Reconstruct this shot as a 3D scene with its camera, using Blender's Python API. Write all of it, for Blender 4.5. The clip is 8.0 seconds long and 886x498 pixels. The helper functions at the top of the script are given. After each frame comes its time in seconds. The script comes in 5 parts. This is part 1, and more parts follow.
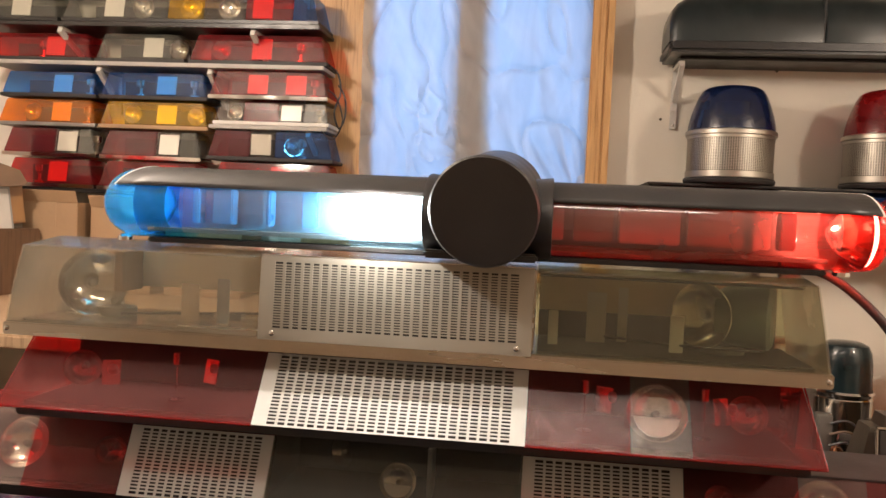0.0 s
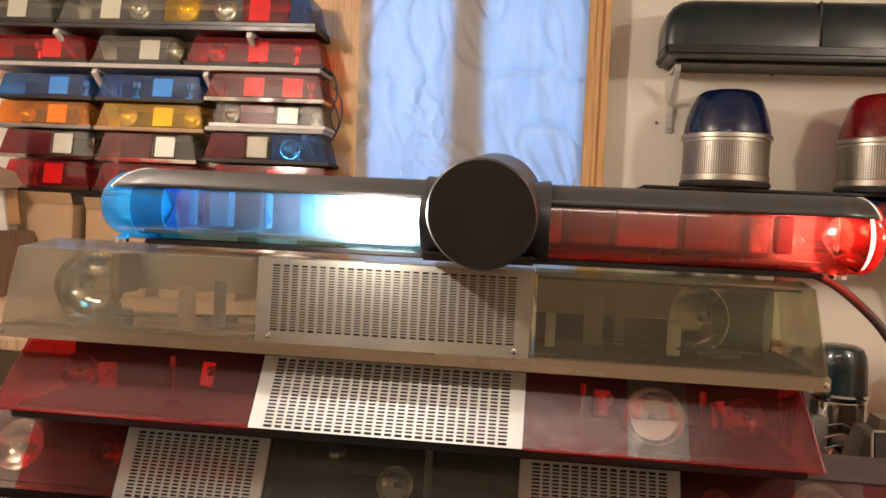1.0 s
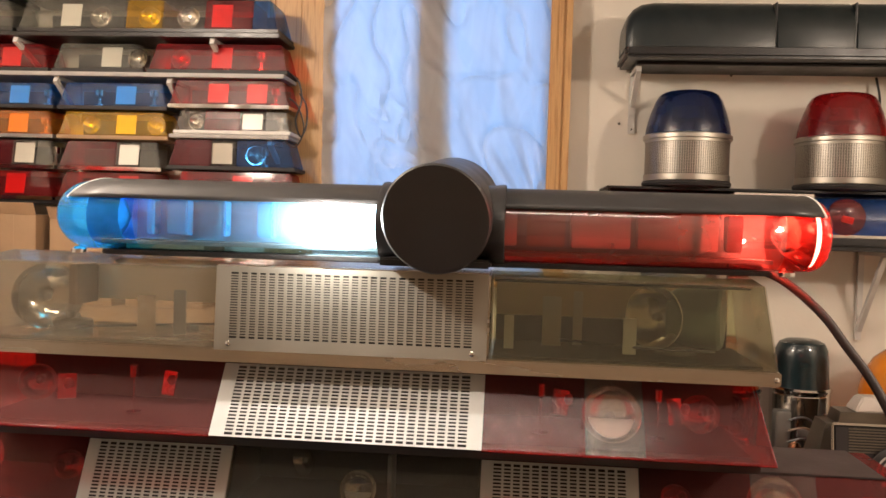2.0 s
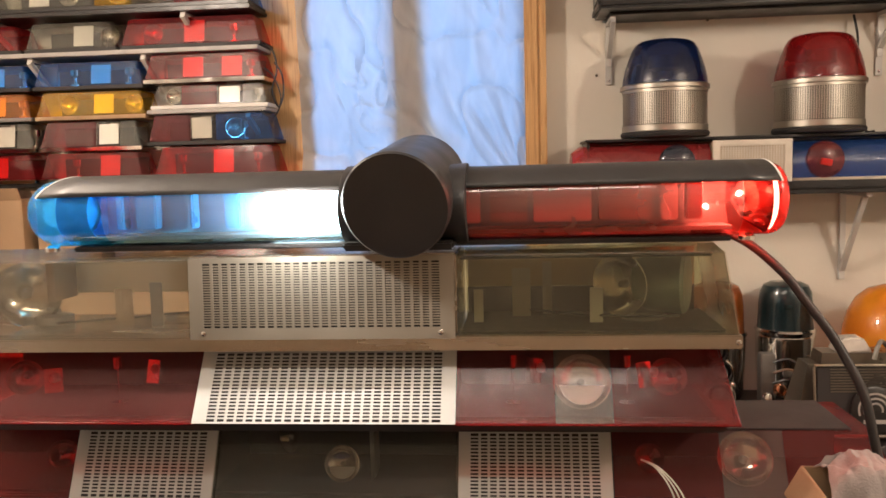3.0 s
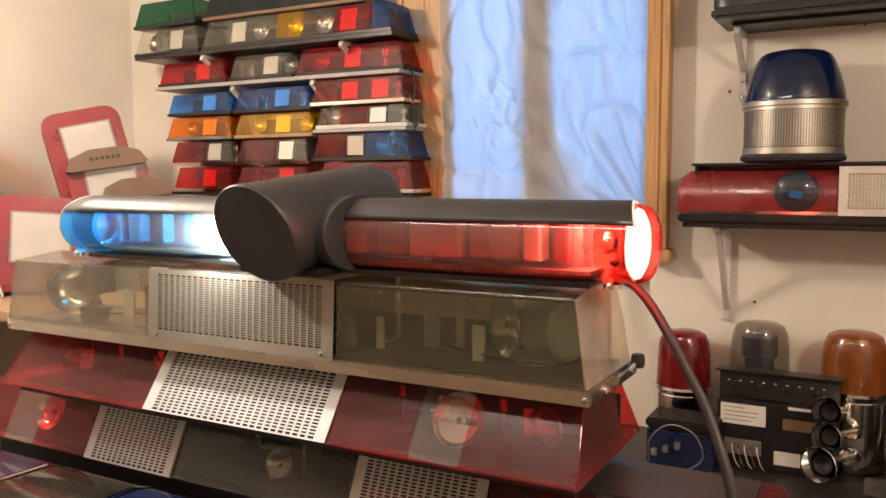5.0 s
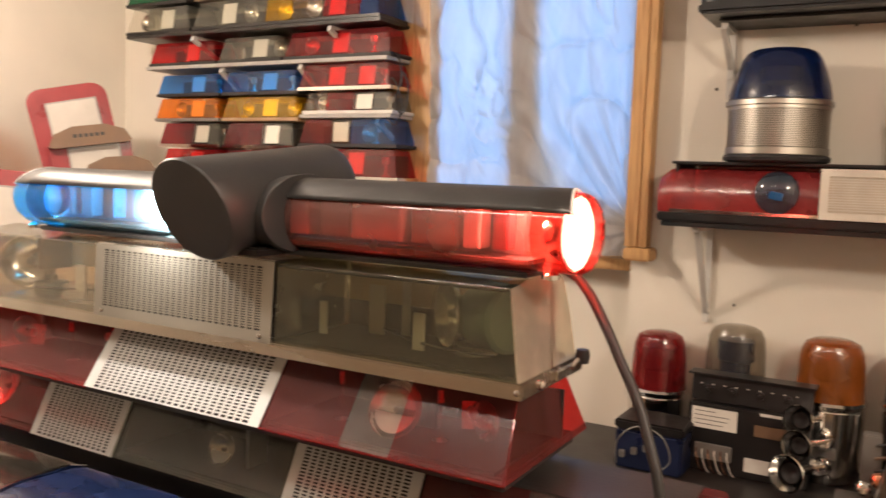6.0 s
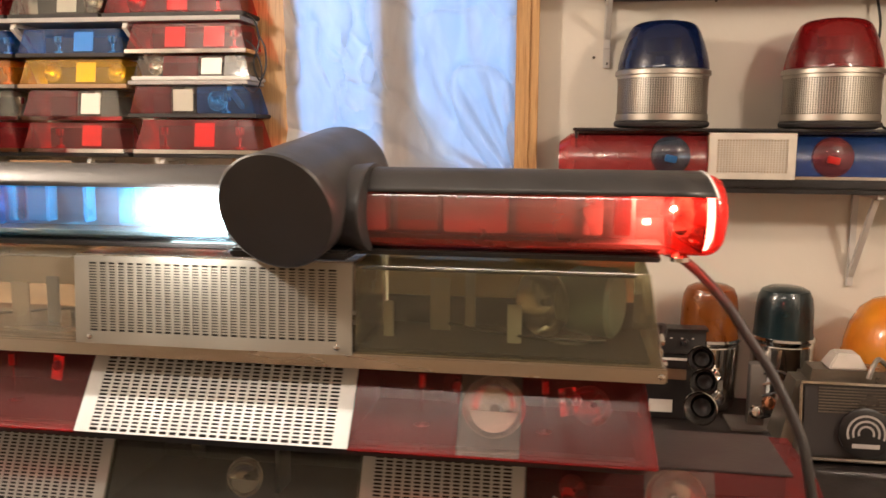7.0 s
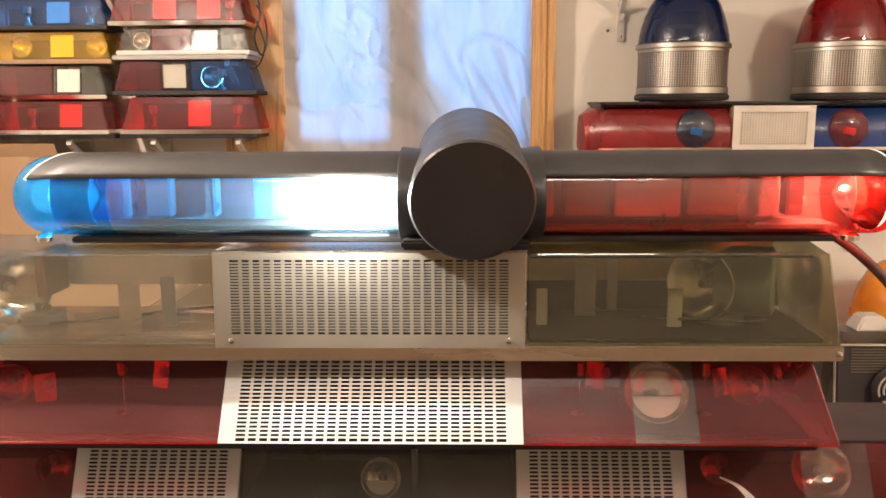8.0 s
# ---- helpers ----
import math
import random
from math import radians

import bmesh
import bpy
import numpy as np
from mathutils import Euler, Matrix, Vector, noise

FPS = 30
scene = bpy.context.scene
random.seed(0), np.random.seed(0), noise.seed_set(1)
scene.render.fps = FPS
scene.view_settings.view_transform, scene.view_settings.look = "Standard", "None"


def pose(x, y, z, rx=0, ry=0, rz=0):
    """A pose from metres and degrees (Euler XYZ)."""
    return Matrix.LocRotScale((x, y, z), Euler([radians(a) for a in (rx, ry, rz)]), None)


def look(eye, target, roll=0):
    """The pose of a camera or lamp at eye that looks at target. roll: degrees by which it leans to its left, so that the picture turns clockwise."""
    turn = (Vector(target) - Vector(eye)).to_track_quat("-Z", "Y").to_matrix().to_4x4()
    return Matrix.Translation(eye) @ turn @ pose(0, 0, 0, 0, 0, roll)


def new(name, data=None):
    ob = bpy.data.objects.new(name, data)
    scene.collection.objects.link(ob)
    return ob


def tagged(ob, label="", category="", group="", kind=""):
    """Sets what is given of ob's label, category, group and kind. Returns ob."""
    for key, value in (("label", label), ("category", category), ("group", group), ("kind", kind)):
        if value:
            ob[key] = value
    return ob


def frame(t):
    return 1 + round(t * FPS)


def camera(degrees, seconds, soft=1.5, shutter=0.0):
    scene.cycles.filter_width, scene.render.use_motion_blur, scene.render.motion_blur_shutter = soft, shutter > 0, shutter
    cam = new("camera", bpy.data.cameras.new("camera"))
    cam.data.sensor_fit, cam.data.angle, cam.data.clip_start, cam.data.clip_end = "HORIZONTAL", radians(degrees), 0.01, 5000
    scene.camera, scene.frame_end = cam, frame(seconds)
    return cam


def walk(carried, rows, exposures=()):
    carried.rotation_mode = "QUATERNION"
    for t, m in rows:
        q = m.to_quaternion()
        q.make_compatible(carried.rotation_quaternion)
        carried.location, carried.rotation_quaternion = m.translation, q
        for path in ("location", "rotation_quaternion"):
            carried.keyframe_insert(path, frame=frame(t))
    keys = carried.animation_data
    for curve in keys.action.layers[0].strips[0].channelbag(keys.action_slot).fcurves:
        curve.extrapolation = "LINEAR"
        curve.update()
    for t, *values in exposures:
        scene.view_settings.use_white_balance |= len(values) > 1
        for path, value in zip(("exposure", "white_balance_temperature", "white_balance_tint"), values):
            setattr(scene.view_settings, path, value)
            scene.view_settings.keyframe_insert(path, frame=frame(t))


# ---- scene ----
cam = camera(57.0, 8.0, shutter=0.25)
PATH = [
    (0, (0.148, 0.128, 1.435), (-0.102, 2.11, 1.359), 2.6),
    (1, (0.144, 0.128, 1.434), (-0.094, 2.113, 1.366), 2.7),
    (1.5, (0.144, 0.131, 1.434), (-0.072, 2.118, 1.373), 2.5),
    (1.7, (0.155, 0.129, 1.435), (-0.042, 2.118, 1.375), 2.3),
    (2.8, (0.212, 0.096, 1.478), (0.038, 2.083, 1.335), -0.6),
    (3, (0.231, 0.11, 1.493), (0.043, 2.092, 1.297), -1.5),
    (3.5, (0.365, 0.14, 1.5), (-0.027, 2.087, 1.268), -2.6),
    (4, (0.637, 0.169, 1.517), (-0.077, 2.025, 1.302), -1.7),
    (4.5, (0.794, 0.232, 1.526), (-0.04, 2.039, 1.327), -1.1),
    (4.7, (0.833, 0.256, 1.525), (-0.052, 2.041, 1.344), -0.9),
    (5.8, (0.956, 0.353, 1.513), (-0.114, 2.036, 1.329), 1.8),
    (6, (0.955, 0.366, 1.506), (-0.03, 2.097, 1.326), 2.0),
    (6.5, (0.776, 0.318, 1.517), (0.177, 2.216, 1.321), 1.5),
    (7, (0.42, 0.252, 1.537), (0.114, 2.21, 1.264), 0.4),
    (7.5, (0.184, 0.273, 1.559), (0.034, 2.241, 1.237), -0.1),
    (8, (0.05, 0.267, 1.553), (0.008, 2.237, 1.209), -0.3),
]
walk(cam, [(t, look(eye, target, roll)) for t, eye, target, roll in PATH], [(0, 0.3), (3.5, 0.32), (4.5, 0.35), (6, 0.42), (7, 0.52), (8, 0.65)])

# ---- light ----
world = bpy.data.worlds.new("world")
scene.world = world
world.use_nodes = True
sky = world.node_tree.nodes.new("ShaderNodeTexSky")
sky.sky_type, sky.sun_disc, sky.sun_elevation, sky.sun_rotation = "NISHITA", False, radians(35), radians(200)
world.node_tree.links.new(sky.outputs[0], world.node_tree.nodes["Background"].inputs[0])
world.node_tree.nodes["Background"].inputs[1].default_value = 0.08
scene.view_settings.exposure = 0.0


def lamp(name, kind, power, color, m, size=0.1, size_y=None):
    data = bpy.data.lights.new(name, kind)
    data.energy, data.color = power, color
    if kind == "AREA":
        data.size = size
        if size_y:
            data.shape, data.size_y = "RECTANGLE", size_y
    else:
        data.shadow_soft_size = size
    ob = new(name, data)
    ob.matrix_world = m
    return ob


WARM = (1.0, 0.82, 0.67)
BULBS = [((1.80, 0.80, 2.18), 36), ((-1.15, 1.25, 2.22), 55)]
BATTEN = (0.05, 0.42, 2.388)
for place, power in BULBS:
    lamp("bulb_light", "POINT", power, WARM, pose(*place), 0.08)
lamp("batten_light", "AREA", 6.0, (1.0, 0.86, 0.72), pose(*BATTEN), 1.15, 0.09)
lamp("window_daylight", "AREA", 34, (0.17, 0.47, 1.0), pose(-0.1, 4.3, 2.05, -90, 0, 0), 0.55, 0.6)
lamp("white_lamp_light", "POINT", 4.2, (1.0, 0.95, 0.88), pose(-0.098, 1.272, 1.428), 0.004)
lamp("red_lamp_light", "POINT", 2.3, (1.0, 0.48, 0.34), pose(0.530, 1.345, 1.452), 0.006)
lamp("red_lamp_spill", "POINT", 0.4, (1.0, 0.52, 0.38), pose(0.609, 1.35, 1.44), 0.006)
lamp("blue_lamp_light", "POINT", 1.5, (0.30, 0.82, 1.0), pose(-0.468, 1.318, 1.448), 0.004)


# ---- materials ----
def nodes_of(name):
    mat = bpy.data.materials.new(name)
    mat.use_nodes = True
    t = mat.node_tree
    return mat, t, t.nodes["Principled BSDF"], t.nodes["Material Output"]


def texture(t, scale, detail=4.0, stretch=(1, 1, 1)):
    co = t.nodes.new("ShaderNodeTexCoord")
    mp = t.nodes.new("ShaderNodeMapping")
    mp.inputs["Scale"].default_value = stretch
    nz = t.nodes.new("ShaderNodeTexNoise")
    nz.inputs["Scale"].default_value, nz.inputs["Detail"].default_value = scale, detail
    t.links.new(co.outputs["Object"], mp.inputs[0])
    t.links.new(mp.outputs[0], nz.inputs[0])
    return nz


def ramp(t, source, stops):
    r = t.nodes.new("ShaderNodeValToRGB")
    r.color_ramp.elements[0].position, r.color_ramp.elements[1].position = stops[0][0], stops[-1][0]
    r.color_ramp.elements[0].color, r.color_ramp.elements[1].color = (*stops[0][1], 1), (*stops[-1][1], 1)
    for p, c in stops[1:-1]:
        r.color_ramp.elements.new(p).color = (*c, 1)
    t.links.new(source, r.inputs[0])
    return r


def solid(name, color, rough=0.5, metal=0.0, vary=0.18, scale=14, fine=160, bump=0.12, stretch=(1, 1, 1), coat=0.0):
    """An opaque surface with two scales of variation: stains in colour and gloss, fine relief."""
    mat, t, p, _ = nodes_of(name)
    big = texture(t, scale, 5, stretch)
    lo, hi = [c * (1 - vary) for c in color], [min(1, c * (1 + vary * 0.6)) for c in color]
    t.links.new(ramp(t, big.outputs[0], [(0.3, lo), (0.7, hi)]).outputs[0], p.inputs["Base Color"])
    rr = ramp(t, big.outputs[0], [(0.25, [max(0.02, rough - 0.08)] * 3), (0.75, [min(1, rough + 0.12)] * 3)])
    t.links.new(rr.outputs[0], p.inputs["Roughness"])
    p.inputs["Metallic"].default_value = metal
    p.inputs["Coat Weight"].default_value = coat
    small = texture(t, fine, 3, stretch)
    b = t.nodes.new("ShaderNodeBump")
    b.inputs["Strength"].default_value, b.inputs["Distance"].default_value = bump, 0.002
    t.links.new(small.outputs[0], b.inputs["Height"])
    t.links.new(b.outputs[0], p.inputs["Normal"])
    return mat


def lens(name, tint, haze, body=None, rough=0.06, gloss=1.0, ribs=0.0):
    """Tinted clear plastic with a film of dust: see-through tint, a hazy share, gloss by Fresnel."""
    mat, t, p, out = nodes_of(name)
    clear = t.nodes.new("ShaderNodeBsdfTransparent")
    clear.inputs[0].default_value = (*tint, 1)
    p.inputs["Base Color"].default_value = (*(body or tint), 1)
    p.inputs["Roughness"].default_value = 0.35
    dust = texture(t, 9, 6)
    film = ramp(t, dust.outputs[0], [(0.3, [haze * 0.75] * 3), (0.75, [min(1, haze * 1.35)] * 3)])
    m1 = t.nodes.new("ShaderNodeMixShader")
    t.links.new(film.outputs[0], m1.inputs[0])
    t.links.new(clear.outputs[0], m1.inputs[1])
    t.links.new(p.outputs[0], m1.inputs[2])
    gl = t.nodes.new("ShaderNodeBsdfGlossy")
    scr = ramp(t, texture(t, 40, 4).outputs[0], [(0.3, [rough * 0.6] * 3), (0.8, [rough * 2.2] * 3)])
    t.links.new(scr.outputs[0], gl.inputs["Roughness"])
    if ribs:
        wave = t.nodes.new("ShaderNodeTexWave")
        wave.inputs["Scale"].default_value = ribs
        place = t.nodes.new("ShaderNodeTexCoord")
        t.links.new(place.outputs["Object"], wave.inputs["Vector"])
        relief = t.nodes.new("ShaderNodeBump")
        relief.inputs["Strength"].default_value, relief.inputs["Distance"].default_value = 0.35, 0.0015
        t.links.new(wave.outputs["Fac"], relief.inputs["Height"])
        t.links.new(relief.outputs[0], gl.inputs["Normal"])
        t.links.new(relief.outputs[0], p.inputs["Normal"])
    lw = t.nodes.new("ShaderNodeLayerWeight")
    lw.inputs[0].default_value = 0.5
    power = t.nodes.new("ShaderNodeMath")
    power.operation, power.inputs[1].default_value = "POWER", 5.0
    share = t.nodes.new("ShaderNodeMath")
    share.operation, share.inputs[1].default_value, share.inputs[2].default_value = "MULTIPLY_ADD", 0.85 * gloss, 0.045 * gloss
    t.links.new(lw.outputs["Facing"], power.inputs[0])
    t.links.new(power.outputs[0], share.inputs[0])
    m2 = t.nodes.new("ShaderNodeMixShader")
    t.links.new(share.outputs[0], m2.inputs[0])
    t.links.new(m1.outputs[0], m2.inputs[1])
    t.links.new(gl.outputs[0], m2.inputs[2])
    t.links.new(m2.outputs[0], out.inputs[0])
    return mat


def glow(name, color, strength):
    mat, t, p, out = nodes_of(name)
    e = t.nodes.new("ShaderNodeEmission")
    e.inputs[0].default_value, e.inputs[1].default_value = (*color, 1), strength
    t.links.new(e.outputs[0], out.inputs[0])
    return mat


def wood(name, dark, light):
    mat, t, p, _ = nodes_of(name)
    grain = texture(t, 9, 8, (14, 14, 0.7))
    t.links.new(ramp(t, grain.outputs[0], [(0.3, dark), (0.52, light), (0.75, [c * 0.8 for c in light])]).outputs[0], p.inputs["Base Color"])
    p.inputs["Roughness"].default_value = 0.45
    b = t.nodes.new("ShaderNodeBump")
    b.inputs["Strength"].default_value, b.inputs["Distance"].default_value = 0.25, 0.002
    t.links.new(grain.outputs[0], b.inputs["Height"])
    t.links.new(b.outputs[0], p.inputs["Normal"])
    return mat


PLASTER = solid("cream_plaster", (0.74, 0.69, 0.60), 0.75, 0, 0.07, 3, 55, 0.25)
CEILING = solid("white_ceiling_paint", (0.78, 0.76, 0.72), 0.8, 0, 0.05, 4, 70, 0.3)
FLOORING = wood("brown_floor_boards", (0.12, 0.07, 0.04), (0.26, 0.16, 0.09))
PINE = wood("varnished_pine", (0.34, 0.17, 0.06), (0.56, 0.33, 0.14))
BENCH_WOOD = wood("pale_bench_wood", (0.26, 0.17, 0.10), (0.42, 0.29, 0.18))
UNSEEN_WALL = wood("unseen_wall_wood", (0.30, 0.22, 0.15), (0.46, 0.36, 0.26))
TABLE_WOOD = wood("dark_table_wood", (0.08, 0.05, 0.03), (0.17, 0.10, 0.06))
SHELFPAINT = solid("grey_white_shelf_paint", (0.36, 0.34, 0.32), 0.5, 0, 0.15)
WHITE = solid("white_enamel", (0.60, 0.58, 0.54), 0.4, 0, 0.1)
GRILLE_METAL = solid("bare_perforated_metal", (0.56, 0.555, 0.535), 0.45, 0.2, 0.08, 16, 200, 0.05)
GRILLE_WHITE = solid("cream_perforated_metal", (0.62, 0.57, 0.49), 0.42, 0.1, 0.12, 20)
STEEL = solid("brushed_steel", (0.60, 0.56, 0.50), 0.20, 1.0, 0.10, 5, 240, 0.06, (1, 5, 5))
CHROME = solid("chrome", (0.75, 0.73, 0.70), 0.10, 1.0, 0.12, 12, 80, 0.03)
ALU = solid("spun_aluminium", (0.46, 0.43, 0.38), 0.38, 1.0, 0.12, 10, 160, 0.1)
BLACK = solid("black_plastic", (0.011, 0.010, 0.010), 0.34, 0, 0.25, 12, 120, 0.2)
SATIN = solid("satin_black_shell", (0.036, 0.034, 0.034), 0.40, 0, 0.2, 10, 150, 0.15)
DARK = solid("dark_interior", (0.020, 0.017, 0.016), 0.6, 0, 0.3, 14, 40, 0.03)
RUBBER = solid("black_rubber", (0.026, 0.023, 0.022), 0.5, 0, 0.25)
GREY = solid("grey_metal", (0.28, 0.27, 0.25), 0.4, 0.6, 0.2)
BROWN = solid("brown_plastic", (0.16, 0.095, 0.055), 0.4, 0, 0.15)
GOLDBROWN = solid("golden_brown_plastic", (0.26, 0.13, 0.045), 0.35, 0, 0.15)
CARD = solid("brown_cardboard", (0.34, 0.22, 0.125), 0.8, 0, 0.12, 8, 60, 0.3)
PAPER = solid("off_white_paper", (0.62, 0.59, 0.53), 0.7, 0, 0.08)
CLOTH = solid("grey_cloth", (0.32, 0.28, 0.27), 0.9, 0, 0.12, 20, 300, 0.5)
COPPER = solid("copper", (0.70, 0.34, 0.20), 0.2, 1.0, 0.15)
REDPAINT = solid("red_enamel", (0.24, 0.022, 0.025), 0.3, 0, 0.2)
MIRROR = solid("reflector_silver", (0.80, 0.78, 0.74), 0.13, 1.0, 0.10, 30, 60, 0.35)
BLUEPAINT = solid("blue_reflector", (0.03, 0.34, 0.66), 0.3, 0.2, 0.15)
PALEBLUE = solid("pale_blue_plate", (0.16, 0.45, 0.66), 0.35, 0.1, 0.2, 26)
REFLECT = solid("white_reflector", (0.86, 0.85, 0.82), 0.3, 0, 0.06)
NAVY = solid("navy_enamel", (0.008, 0.014, 0.045), 0.3, 0, 0.2)
GUNMETAL = solid("dark_gunmetal", (0.16, 0.14, 0.11), 0.3, 0.7, 0.25, 9, 120, 0.2)
REDCORE = solid("red_lamp_core", (0.70, 0.05, 0.04), 0.3, 0, 0.1)
GRILLE_STEEL = solid("dull_slotted_steel", (0.34, 0.31, 0.26), 0.34, 0.55, 0.10, 8, 200, 0.06)
PANEL = solid("beige_panel", (0.48, 0.45, 0.40), 0.4, 0, 0.1)
TAN = solid("tan_reflector", (0.50, 0.40, 0.27), 0.35, 0.3, 0.12)
OLIVEPAINT = solid("olive_enamel", (0.15, 0.20, 0.16), 0.35, 0.1, 0.15)
DARKTOP = solid("dark_table_paint", (0.024, 0.020, 0.018), 0.38, 0, 0.25, 6, 90, 0.2)
INK = solid("black_ink", (0.03, 0.03, 0.03), 0.6, 0, 0.1)

FILTER = solid("cyan_filter", (0.015, 0.52, 0.92), 0.3, 0, 0.15, 30)
CLEAR = lens("clear_lens", (0.93, 0.92, 0.88), 0.05, (0.6, 0.58, 0.54))
AMBERED = lens("yellowed_clear_lens", (0.93, 0.91, 0.86), 0.10, (0.62, 0.57, 0.47))
SMOKE = lens("smoked_lens", (0.78, 0.77, 0.70), 0.17, (0.31, 0.31, 0.27))
SMOKEDARK = lens("dark_smoked_lens", (0.50, 0.45, 0.38), 0.24, (0.10, 0.085, 0.065))
RED = lens("red_lens", (0.88, 0.07, 0.06), 0.16, (0.42, 0.035, 0.04))
HAZY_END = lens("hazy_lens_end", (0.88, 0.82, 0.72), 0.55, (0.52, 0.44, 0.35))
TEALGLOBE = lens("greyish_blue_globe", (0.42, 0.58, 0.72), 0.14, (0.12, 0.18, 0.24))
PINKGLOBE = lens("pale_red_globe", (0.92, 0.38, 0.36), 0.18, (0.40, 0.10, 0.10))
NAVYLENS = lens("navy_lens", (0.05, 0.14, 0.45), 0.50, (0.008, 0.024, 0.10))
DUSTPATCH = lens("dusty_clear_patch", (0.92, 0.88, 0.84), 0.24, (0.42, 0.33, 0.30), 0.16, 0.35)
RIBRED = lens("ribbed_red_lens", (0.88, 0.09, 0.08), 0.34, (0.46, 0.05, 0.05), 0.10, 1.0, 60)
RIBBLUE = lens("ribbed_blue_lens", (0.10, 0.30, 0.80), 0.34, (0.03, 0.10, 0.34), 0.10, 1.0, 60)
REDDUST = lens("dusty_red_lens", (0.92, 0.12, 0.12), 0.20, (0.36, 0.105, 0.10), 0.16, 0.35)
DARKRED = lens("dark_red_lens", (0.62, 0.05, 0.06), 0.30, (0.20, 0.02, 0.03))
BLUE = lens("blue_lens", (0.20, 0.56, 0.98), 0.15, (0.02, 0.12, 0.42))
AMBER = lens("amber_lens", (1.0, 0.48, 0.04), 0.20, (0.75, 0.26, 0.02))
YELLOW = lens("yellow_lens", (1.0, 0.76, 0.06), 0.18, (0.85, 0.50, 0.03))
GREEN = lens("green_lens", (0.05, 0.42, 0.24), 0.28, (0.01, 0.10, 0.06))
TEAL = lens("dark_teal_lens", (0.05, 0.10, 0.11), 0.60, (0.010, 0.021, 0.024), 0.06, 0.7)
OLIVE = lens("smoked_olive_lens", (0.88, 0.88, 0.77), 0.08, (0.30, 0.28, 0.22))
ENDRED = lens("pink_end_lens", (1.0, 0.13, 0.10), 0.06, (0.60, 0.04, 0.03))
ENDBLUE = lens("cyan_end_lens", (0.12, 0.60, 1.0), 0.14, (0.04, 0.55, 0.88))
TUBERED = lens("red_tube_lens", (0.95, 0.22, 0.21), 0.27, (0.58, 0.30, 0.26))
TUBEBLUE = lens("blue_tube_lens", (0.52, 0.84, 1.0), 0.21, (0.46, 0.42, 0.50))
DOME_RED = lens("red_beacon_dome", (0.62, 0.04, 0.035), 0.40, (0.22, 0.010, 0.013))
DOME_BLUE = lens("blue_beacon_dome", (0.02, 0.08, 0.32), 0.38, (0.003, 0.018, 0.075))
DOME_AMBER = lens("amber_beacon_dome", (0.80, 0.30, 0.04), 0.50, (0.29, 0.090, 0.012))
DOME_ORANGE = lens("orange_beacon_dome", (1.0, 0.50, 0.05), 0.50, (0.85, 0.36, 0.03))
DOME_GREEN = lens("green_beacon_dome", (0.02, 0.14, 0.15), 0.60, (0.003, 0.024, 0.032))
DOME_SMOKE = lens("smoke_beacon_dome", (0.66, 0.62, 0.56), 0.12, (0.22, 0.20, 0.18))
DUSTGLASS = lens("dusty_lamp_glass", (0.96, 0.94, 0.90), 0.035, (0.52, 0.46, 0.38), 0.05, 1.0, 70)
LIT_BATTEN = glow("lit_batten_diffuser", (1.0, 0.86, 0.72), 6)
LIT_WHITE = glow("lit_white_lamp", (1.0, 0.95, 0.85), 30)
LIT_RED = glow("lit_red_lamp", (1.0, 0.80, 0.66), 22)
LIT_BLUE = glow("lit_blue_lamp", (0.55, 0.90, 1.0), 9)


# ---- builders ----
def thing(name, place, label, category, group="", kind=""):
    ob = new(name)
    ob.location = place
    ob.empty_display_size = 0.02
    return tagged(ob, label, category, group, kind)


def part(name, bm, material, parent=None, label="", smooth=False, m=None):
    bmesh.ops.recalc_face_normals(bm, faces=bm.faces)
    data = bpy.data.meshes.new(name)
    bm.to_mesh(data)
    bm.free()
    data.materials.append(material)
    if smooth:
        for f in data.polygons:
            f.use_smooth = True
        data.set_sharp_from_angle(angle=radians(38))
    ob = new(name, data)
    if parent:
        ob.parent = parent
    if m:
        ob.matrix_local = m
    if label:
        ob["label"] = label
    return ob


def add_box(bm, x0, x1, y0, y1, z0, z1):
    v = [bm.verts.new((x, y, z)) for x in (x0, x1) for y in (y0, y1) for z in (z0, z1)]
    for f in ((0, 1, 3, 2), (4, 6, 7, 5), (0, 4, 5, 1), (2, 3, 7, 6), (0, 2, 6, 4), (1, 5, 7, 3)):
        bm.faces.new([v[i] for i in f])
    return bm


def box(x0, x1, y0, y1, z0, z1, bevel=0.0):
    bm = add_box(bmesh.new(), x0, x1, y0, y1, z0, z1)
    if bevel:
        bmesh.ops.bevel(bm, geom=bm.edges[:], offset=bevel, segments=2, affect="EDGES")
    return bm


def hexa(bottom, top, bevel=0.0, seg=2):
    """bottom, top: (x0, x1, y0, y1, z); a block whose sides slope."""
    bm = bmesh.new()
    rings = []
    for x0, x1, y0, y1, z in (bottom, top):
        rings.append([bm.verts.new(p) for p in ((x0, y0, z), (x1, y0, z), (x1, y1, z), (x0, y1, z))])
    bm.faces.new(rings[0][::-1])
    bm.faces.new(rings[1])
    for i in range(4):
        j = (i + 1) % 4
        bm.faces.new((rings[0][i], rings[0][j], rings[1][j], rings[1][i]))
    if bevel:
        bmesh.ops.bevel(bm, geom=bm.edges[:], offset=bevel, segments=seg, affect="EDGES")
    return bm


